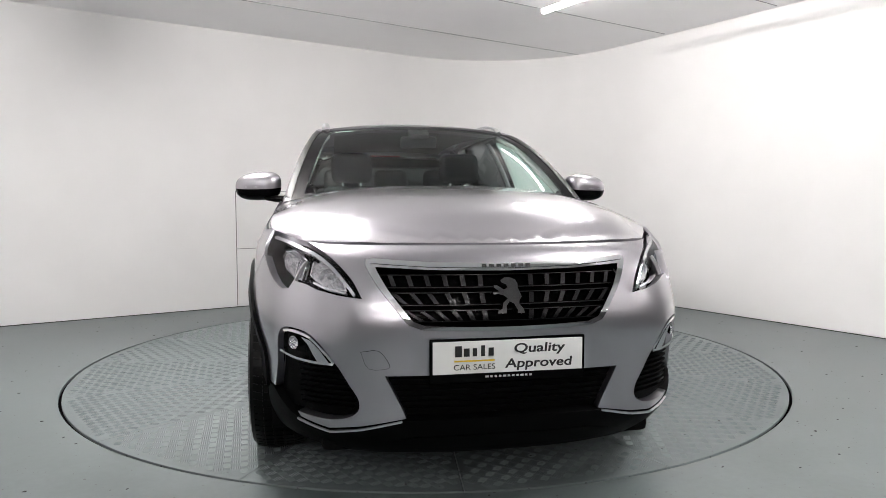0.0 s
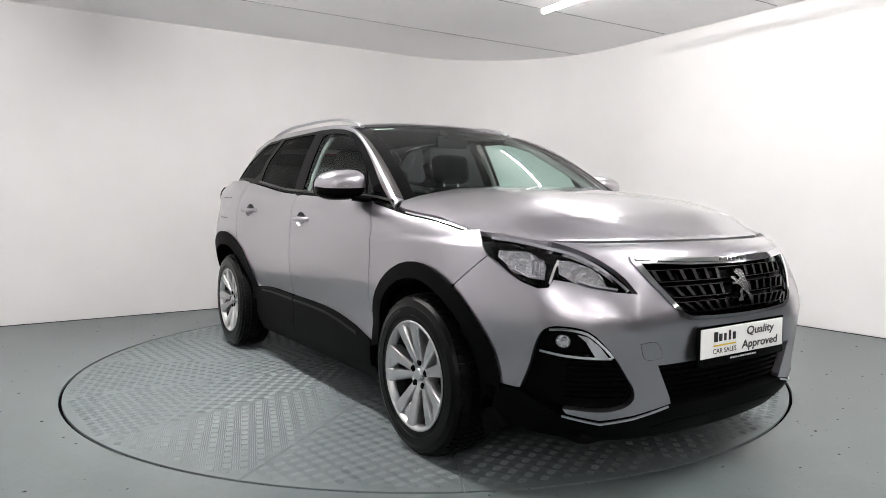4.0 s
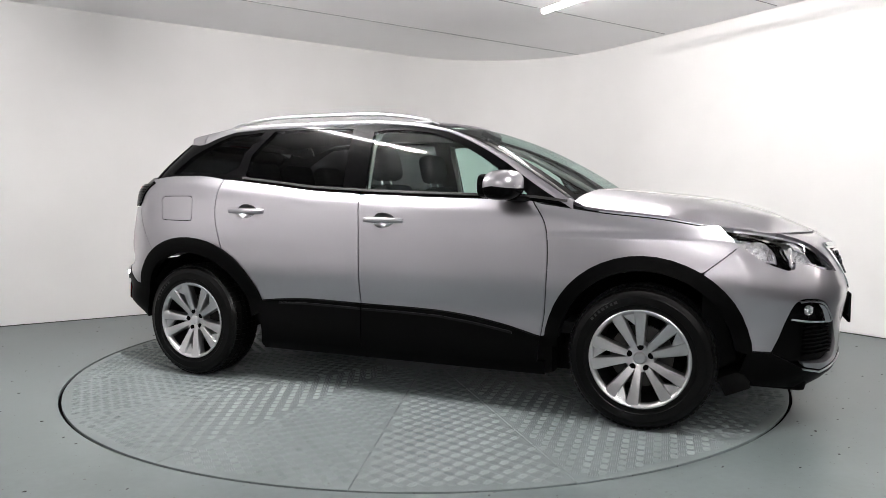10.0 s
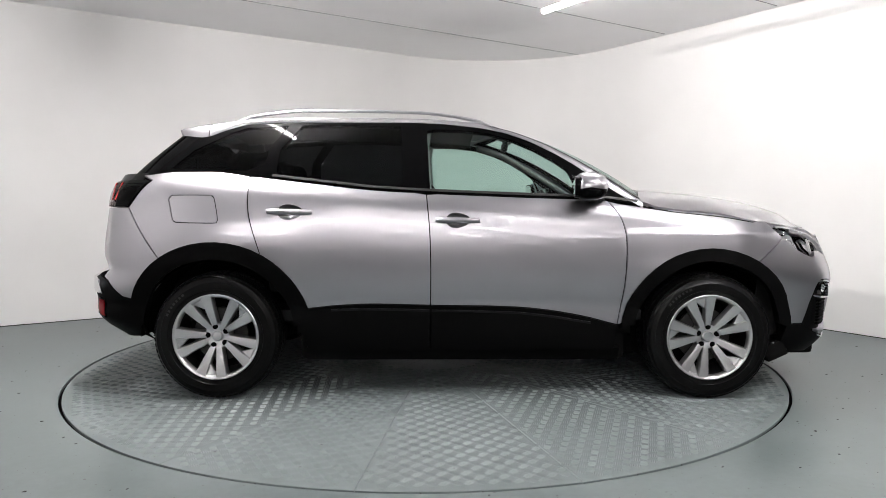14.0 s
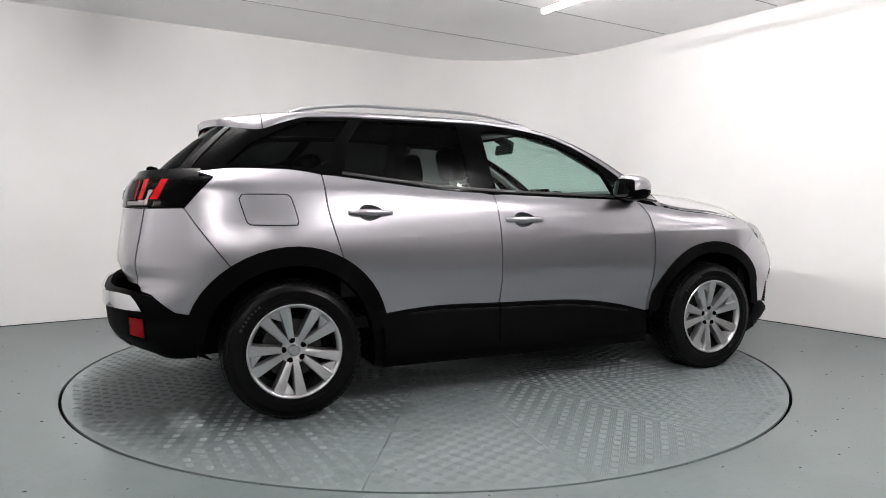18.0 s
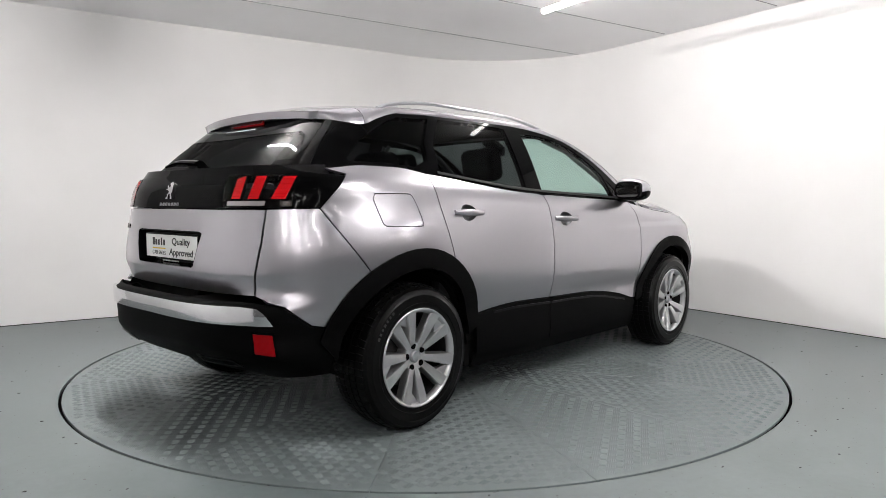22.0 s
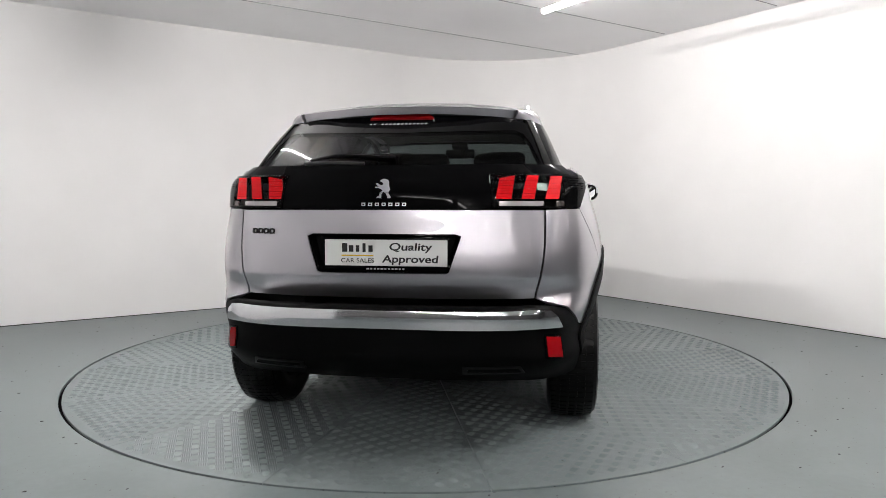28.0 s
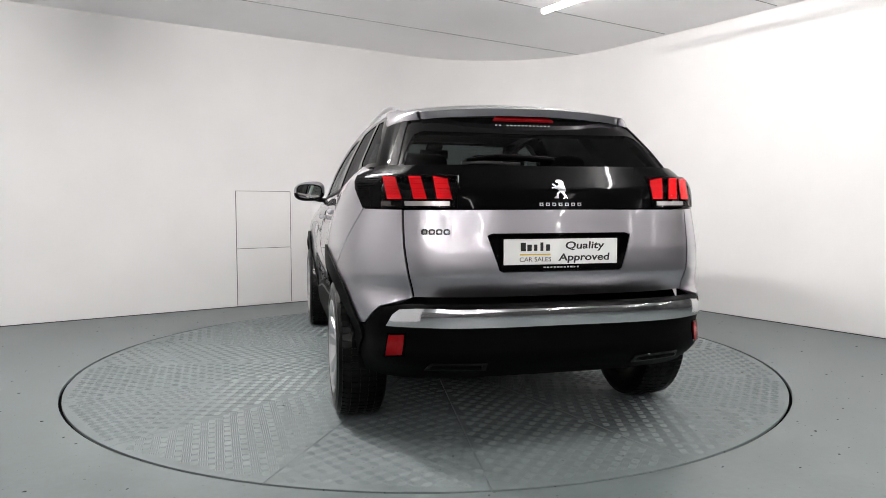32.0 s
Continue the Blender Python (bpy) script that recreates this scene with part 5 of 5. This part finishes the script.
def number_plate(m, holder):
    """A dealer's display plate: black holder, white face, lettering; m faces +z outward, x along the reading."""
    pl = new("display_plate")
    pl.parent = CAR
    tagged(pl, "white dealer display plate with black words", "")
    bm = bmesh.new()
    box(bm, m @ pose(0, -holder / 2, 0.006), 0.535, 0.125 + holder, 0.012, 0.005)
    part("holder", bm, GLOSS, pl, "black plate holder")
    bm = bmesh.new()
    box(bm, m @ pose(0, 0.0, 0.0125), 0.515, 0.108, 0.004, 0.0015, 1)
    part("face", bm, WHITE, pl)
    up = m @ pose(0, 0, 0.0148)
    for k, w in enumerate((0.028, 0.024, 0.018, 0.016, 0.022)):
        bm = bmesh.new()
        box(bm, up @ pose(-0.172 + 0.0275 * k, 0.017 + (0.004 if k in (0, 3) else 0), 0.0005), w * 0.8, 0.036 if k in (0, 3) else 0.027, 0.001)
        part("logo_bar", bm, INK, pl, smooth=False)
    bm = bmesh.new()
    box(bm, up @ pose(-0.118, -0.0115, 0.0005), 0.136, 0.0055, 0.001)
    part("logo_rule", bm, YELLOW, pl, smooth=False)
    words("CAR SALES", 0.026, up @ pose(-0.118, -0.033, 0.0003), INK, pl, width=0.14, depth=0.0004)
    words("Quality", 0.043, up @ pose(0.105, 0.024, 0.0003), INK, pl, width=0.178, depth=0.0004, bold=0.0008, shear=0.12)
    words("Approved", 0.043, up @ pose(0.105, -0.026, 0.0003), INK, pl, width=0.232, depth=0.0004, bold=0.0008, shear=0.12)
    for k in range(11):
        bm = bmesh.new()
        box(bm, up @ pose(-0.075 + 0.015 * k, -0.054 - holder * 0.55, -0.001), 0.008 if k % 4 else 0.011, 0.006, 0.002)
        part("small_letter", bm, PALE, pl, smooth=False)
    return pl


def door_handle(parent, s, x, z):
    """Cupped recess with a painted pull across it."""
    u = ux(x)
    fn = full
    cup = handle_cup(x, z)
    h = new("door_handle")
    h.parent = parent
    bm = bmesh.new()
    rows = []
    for f, d in ((1.0, 0.0006), (0.93, -0.006), (0.8, -0.016), (0.5, -0.026), (0.05, -0.028)):
        row = []
        for a, b in cup:
            p = Vector(full(u + (a - u) * f, z + (b - z) * f))
            row.append(bm.verts.new((p.x, (p.y + d) * s, p.z)))
        rows.append(row)
    for p, q in zip(rows, rows[1:]):
        for j in range(len(p)):
            bm.faces.new((p[j], p[(j + 1) % len(p)], q[(j + 1) % len(p)], q[j]))
    part("cup", bm, CUPSHADE, h)
    path = []
    for k in range(13):
        a = k / 12
        uu = u + 0.12 - 0.24 * a
        p = Vector(full(uu, z + 0.002 - 0.004 * a))
        path.append((p.x, (p.y + 0.003 + 0.026 * math.sin(math.pi * min(1, max(0, a))) ** 0.5) * s, p.z))
    bm = bmesh.new()
    rings = []
    for k, p in enumerate(path):
        a = k / 12
        h0 = 0.0155 * (0.55 + 0.45 * math.sin(math.pi * (0.08 + 0.84 * a)) ** 0.6)
        rings.append([bm.verts.new((p[0], p[1] + s * 0.009 * math.cos(2 * math.pi * j / 12), p[2] + h0 * math.sin(2 * math.pi * j / 12))) for j in range(12)])
    for p, q in zip(rings, rings[1:]):
        for j in range(12):
            bm.faces.new((p[j], p[(j + 1) % 12], q[(j + 1) % 12], q[j]))
    bm.faces.new(rings[0])
    bm.faces.new(rings[-1])
    part("pull", bm, PAINT, h)


def door_mirror(s):
    m = new("door_mirror")
    m.parent = CAR
    nu, nv = 28, 20
    top, low, glass_bm = bmesh.new(), bmesh.new(), bmesh.new()
    o = Vector((0.66, 0.915, 1.155))

    def at(a, b):
        # a round the mirror's y axis, b along it
        e = 2 / 2.6
        c = lambda v: math.copysign(abs(v) ** e, v)
        k = math.cos(b) ** 0.75 if math.cos(b) > 0 else 0
        x = 0.1 * c(math.cos(a)) * k
        z = 0.07 * c(math.sin(a)) * k
        y = 0.118 * c(math.sin(b))
        if x < 0:
            x *= 0.75
        z += 0.012 * (1 - (y / 0.11)) * (1 if z > 0 else 0.2) - 0.008
        return o.x + x - 0.12 * y, (o.y + y) * s, o.z + z

    for bm, a0, a1 in ((top, radians(-6), radians(186)), (low, radians(186), radians(354))):
        g = [[bm.verts.new(at(a0 + (a1 - a0) * i / nu, -math.pi / 2 + math.pi * j / nv)) for j in range(nv + 1)] for i in range(nu + 1)]
        for i in range(nu):
            for j in range(nv):
                try:
                    bm.faces.new((g[i][j], g[i + 1][j], g[i + 1][j + 1], g[i][j + 1]))
                except ValueError:
                    pass
        bmesh.ops.remove_doubles(bm, verts=bm.verts, dist=1e-5)
    part("mirror_cap", top, PAINT, m, "painted mirror cap")
    part("mirror_base", low, GLOSS, m, "black mirror base")
    bm = bmesh.new()
    sweep(bm, [(0.69, 0.86 * s, 1.095), (0.71, 0.82 * s, 1.088), (0.73, 0.775 * s, 1.085)], 0.05, 0.018, 12)
    part("mirror_arm", bm, PLASTIC, m)
    bm = bmesh.new()
    sweep(bm, [(0.742, 0.975 * s, 1.148), (0.756, 0.92 * s, 1.148), (0.756, 0.86 * s, 1.15)], 0.005, 0.004, 8)
    part("indicator_strip", bm, SATIN, m)
    for name, ry, rz, x0, x1, material in (("mirror_rim", 0.098, 0.058, 0.581, 0.615, GLOSS), ("mirror_glass", 0.088, 0.049, 0.5785, 0.5825, MIRROR)):
        bm = bmesh.new()
        rows = []
        for x in (x0, x1):
            row = []
            for k in range(36):
                a = 2 * math.pi * k / 36
                y, z = (math.copysign(abs(f(a)) ** 0.62, f(a)) for f in (math.cos, math.sin))
                row.append(bm.verts.new((x - 0.1 * y * ry, (0.918 + y * ry) * s, 1.15 + z * rz)))
            rows.append(row)
        for k in range(36):
            bm.faces.new((rows[0][k], rows[0][(k + 1) % 36], rows[1][(k + 1) % 36], rows[1][k]))
        bm.faces.new(rows[0])
        bm.faces.new(rows[1])
        part(name, bm, material, m)


def roof_rail(s):
    r = new("roof_rail")
    r.parent = CAR
    path = []
    for k in range(25):
        a = k / 24
        x = -1.28 + 1.45 * a
        lift = 0.044 * min(1, math.sin(math.pi * a) ** 0.5 * 1.15) if 0 < a < 1 else 0
        y = 0.548 - 0.01 * a
        z = roof_skin(x, y)[2] + lift - 0.004
        path.append((x, y * s, z))
    bm = bmesh.new()
    sweep(bm, path, 0.016, 0.0095, 12)
    part("rail_bar", bm, SATIN, r, "satin aluminium rail bar")
    for a in (0.06, 0.94):
        x = -1.28 + 1.45 * a
        bm = bmesh.new()
        box(bm, pose(x, 0.545 * s, roof_skin(x, 0.545)[2] + 0.003), 0.1, 0.024, 0.022, 0.01)
        part("rail_foot", bm, SATIN, r)
    return r


def build_details():
    number_plate(pose(0, -0.004, 0) @ plate_pose(2.256, 0.56, 90), 0.022)
    # rear plate leans with the tailgate
    number_plate(pose(-2.082, -0.008, 0.862) @ pose(0, 0, 0, 90, 0, -90), 0.022)
    for s in (1, -1):
        for ob, x, z in (("front_door", -0.03, 0.973), ("rear_door", -0.935, 1.018)):
            door = [o for o in CAR.children if o.name.startswith(ob)][0 if s > 0 else 1]
            door_handle(door, s, x, z)
        door_mirror(s)
        roof_rail(s)
        # mirror foot corner and weather strip
        fr = [o for o in CAR.children if o.name.startswith("window_frame")][0 if s > 0 else 1]
        strip("waist_strip", [cq(x, BELT(x) + 0.012) for x in (0.96, 0.79, 0.5, 0.1, -0.2, -0.5, -0.8, -1.05)] , -0.012, cabin, SEAL, fr, s, lift=0.006, rim=0.01)
    # tail emblem, letters, brake light, wiper
    tp = [o for o in bpy.data.objects if o.name.startswith("tail_panel")][0]
    emblem(tail, tp, 1.12, 0.038, 0.012)
    for k in range(7):
        v = 0.085 - 0.0285 * k
        sheet("badge_letter", [(v - 0.009, 1.0535), (v + 0.007, 1.0535), (v + 0.007, 1.0665), (v - 0.009, 1.0665)], tail, SATIN, tp, lift=0.006, rim=0.003, holes=[[(v - 0.0055, 1.0565), (v + 0.0035, 1.0565), (v + 0.0035, 1.0635), (v - 0.0055, 1.0635)]])
    for k in range(4):
        v = 0.585 - 0.031 * k
        sheet("model_mark", ring((v - 0.012, 0.937), (v - 0.012, 0.957), (v + 0.012, 0.957), (v + 0.012, 0.937), steps=3), tail, BARCHROME, [o for o in CAR.children if o.name == "tailgate"][0], lift=0.005, rim=0.005, step=0.02,
              holes=[ring((v - 0.006, 0.942), (v - 0.006, 0.952), (v + 0.006, 0.952), (v + 0.006, 0.942), steps=3)])
    sheet("brake_light", [(-0.22, 1.45), (0.26, 1.45), (0.22, 1.472), (-0.18, 1.472)], back, REDDIM, CAR, scale=(0.63, 1), lift=0.012, rim=0.01, step=0.03, label="red high brake light under the spoiler")
    fr = [o for o in CAR.children if o.name.startswith("tailgate_frame")][0]
    for k in range(15):
        v = -0.165 + 0.029 * k
        if k == 12:
            continue
        sheet("small_letter", [(v - 0.007, 1.425), (v + 0.007, 1.425), (v + 0.007, 1.431), (v - 0.007, 1.431)], back, PALE, fr, scale=(0.63, 1), lift=0.003, rim=0)
    w = new("rear_wiper")
    w.parent = CAR
    b0 = lambda v, z, up: (back(v, z)[0] - up, back(v, z)[1], back(v, z)[2] + up * 0.6)
    bm = bmesh.new()
    sweep(bm, [b0(-0.03, 1.236, 0.03), b0(0.2, 1.245, 0.035), b0(0.352, 1.25, 0.028), b0(0.5, 1.24, 0.02)], 0.026, 0.016, 10, taper=0.45)
    part("wiper_arm", bm, GLOSS, w)
    bm = bmesh.new()
    sweep(bm, [b0(0.166, 1.228, 0.012), b0(0.37, 1.234, 0.012), b0(0.527, 1.232, 0.012)], 0.006, 0.008, 8)
    part("wiper_blade", bm, SEAL, w)
    bm = bmesh.new()
    cyl(bm, pose(back(0, 1.24)[0] - 0.01, 0.0, 1.24, 0, -40, 0), 0.022, 0.02, 0.04, 20)
    part("wiper_pivot", bm, GLOSS, w)
    # windscreen sensor, sticker, wipers
    bm = bmesh.new()
    p = Vector(screen_skin(0, 0.9))
    box(bm, pose(p.x - 0.06, 0, p.z - 0.02, 0, 25, 0), 0.1, 0.12, 0.035, 0.012)
    part("sensor_housing", bm, TRIM, CAR)
    sheet("sticker", [(-0.84, 0.9), (-0.66, 0.905), (-0.66, 0.94), (-0.84, 0.935)], screen_skin, STICKER, CAR, scale=(0.7, 1), lift=-0.004, rim=0, label="pale paper sticker inside the glass")
    for y0 in (0.62, 0.05):
        wp = new("wiper")
        wp.parent = CAR
        bm = bmesh.new()
        sc = lambda a, b: (screen_skin(a, b)[0] + 0.012, screen_skin(a, b)[1], screen_skin(a, b)[2] + 0.012)
        sweep(bm, [sc(-(y0 / 0.735), -0.02), sc(-(y0 - 0.3) / 0.735, 0.005), sc(-(y0 - 0.58) / 0.735, 0.012)], 0.008, 0.006, 8)
        part("wiper_arm", bm, SEAL, wp)


def seat(name, x, y, parent, wide=0.5, label="dark cloth seat"):
    st = new(name)
    st.parent = parent
    tagged(st, label)
    bm = bmesh.new()
    box(bm, pose(x + 0.12, y, 0.62, 0, -8, 0), 0.52, wide, 0.16, 0.05, 3)
    part("seat_cushion", bm, CLOTH, st)
    bm = bmesh.new()
    box(bm, Matrix(), 0.14, wide, 0.6, 0.055, 3)
    for q in bm.verts:
        f = max(0.0, q.co.z / 0.3)
        q.co.y *= 1 - (0.32 if wide < 1 else 0.04) * f * f
        q.co.x += 0.03 * (2 * q.co.y / wide) ** 2
    bmesh.ops.transform(bm, matrix=pose(x - 0.2, y, 0.88, 0, -18, 0), verts=bm.verts)
    part("backrest", bm, CLOTH, st)
    return st


def headrest(st, x, y, z):
    bm = bmesh.new()
    box(bm, pose(x, y, z, 0, -12, 0), 0.12, 0.27, 0.2, 0.058, 4)
    part("headrest", bm, CLOTH, st)
    for d in (-0.06, 0.06):
        bm = bmesh.new()
        cyl(bm, pose(x + 0.01, y + d, z - 0.13, 0, -12, 0), 0.006, 0.006, 0.14, 8)
        part("headrest_post", bm, SATIN, st)


def build_cabin():
    for y in (0.37, -0.37):
        st = seat("front_seat", 0.05, y, CAR)
        headrest(st, -0.26, y, 1.3)
    st = seat("rear_bench", -0.85, 0, CAR, 1.25, "dark cloth rear bench seat")
    for y in (0.4, 0, -0.4):
        headrest(st, -1.15, y, 1.23)
    d = new("dashboard")
    d.parent = CAR
    bm = bmesh.new()
    box(bm, pose(0.82, 0, 0.97), 0.5, 1.38, 0.2, 0.06, 3)
    box(bm, pose(0.66, -0.37, 1.07), 0.2, 0.34, 0.08, 0.03, 3)
    part("dash_top", bm, TRIM, d)
    bm = bmesh.new()
    box(bm, pose(0.6, 0.0, 1.1, 0, -15, 0), 0.02, 0.24, 0.13, 0.008)
    part("screen", bm, GLOSS, d)
    sw = new("steering_wheel")
    sw.parent = CAR
    bm = bmesh.new()
    m = pose(0.42, -0.37, 0.98, 0, -65, 0)
    pts = [m @ Vector((0.165 * math.cos(2 * math.pi * k / 32), 0.175 * math.sin(2 * math.pi * k / 32), 0)) for k in range(33)]
    sweep(bm, pts, 0.016, 0.016, 10)
    part("wheel_rim", bm, TRIM, sw)
    bm = bmesh.new()
    box(bm, m @ pose(0, 0, -0.01), 0.13, 0.17, 0.04, 0.02)
    box(bm, m, 0.03, 0.32, 0.02, 0.008)
    part("wheel_boss", bm, TRIM, sw)
    bm = bmesh.new()
    box(bm, pose(-0.3, 0, 0.44), 2.6, 1.5, 0.06)
    part("cabin_floor", bm, TRIM, CAR)
    bm = bmesh.new()
    box(bm, pose(0.3, 0.0, 1.43, 0, 10, 0), 0.03, 0.22, 0.07, 0.015)
    part("inner_mirror", bm, TRIM, CAR)
    bm = bmesh.new()
    box(bm, pose(-1.5, 0, 1.0), 0.5, 1.2, 0.03, 0.01)
    part("parcel_shelf", bm, TRIM, CAR)
    for s in (1, -1):
        # pale lining on the pillars between the doors
        bm = bmesh.new()
        sweep(bm, [(-0.19, 0.735 * s, 1.12), (-0.195, 0.685 * s, 1.25), (-0.205, 0.625 * s, 1.38), (-0.19, 0.56 * s, 1.47)], 0.018, 0.014, 10)
        part("pillar_lining", bm, LINER, CAR, "pale pillar lining")
        bm = bmesh.new()
        sweep(bm, [(0.85, 0.7 * s, 1.12), (0.6, 0.645 * s, 1.27), (0.35, 0.59 * s, 1.41), (0.15, 0.55 * s, 1.47)], 0.03, 0.02, 10)
        part("pillar_lining", bm, LINER, CAR, "pale pillar lining")
        bm = bmesh.new()
        box(bm, pose(0.3, 0.745 * s, 0.8), 1.0, 0.06, 0.55, 0.02)
        box(bm, pose(-0.65, 0.745 * s, 0.85), 0.85, 0.06, 0.55, 0.02)
        part("door_lining", bm, TRIM, CAR)


build_sides()
build_front()
build_top()
build_windows()
build_rear()
build_wheels()
build_under()
build_details()
build_cabin()


def motions():
    rows_table, rows_car = [], []
    for k, a in enumerate(TURN):
        m = pose(0, 0, 0, 0, 0, a)
        rows_table.append((k, m))
        rows_car.append((k, m @ pose(-CAR_X, -CAR_Y, 0)))
    walk(TABLE, rows_table)
    walk(CAR, rows_car)


motions()
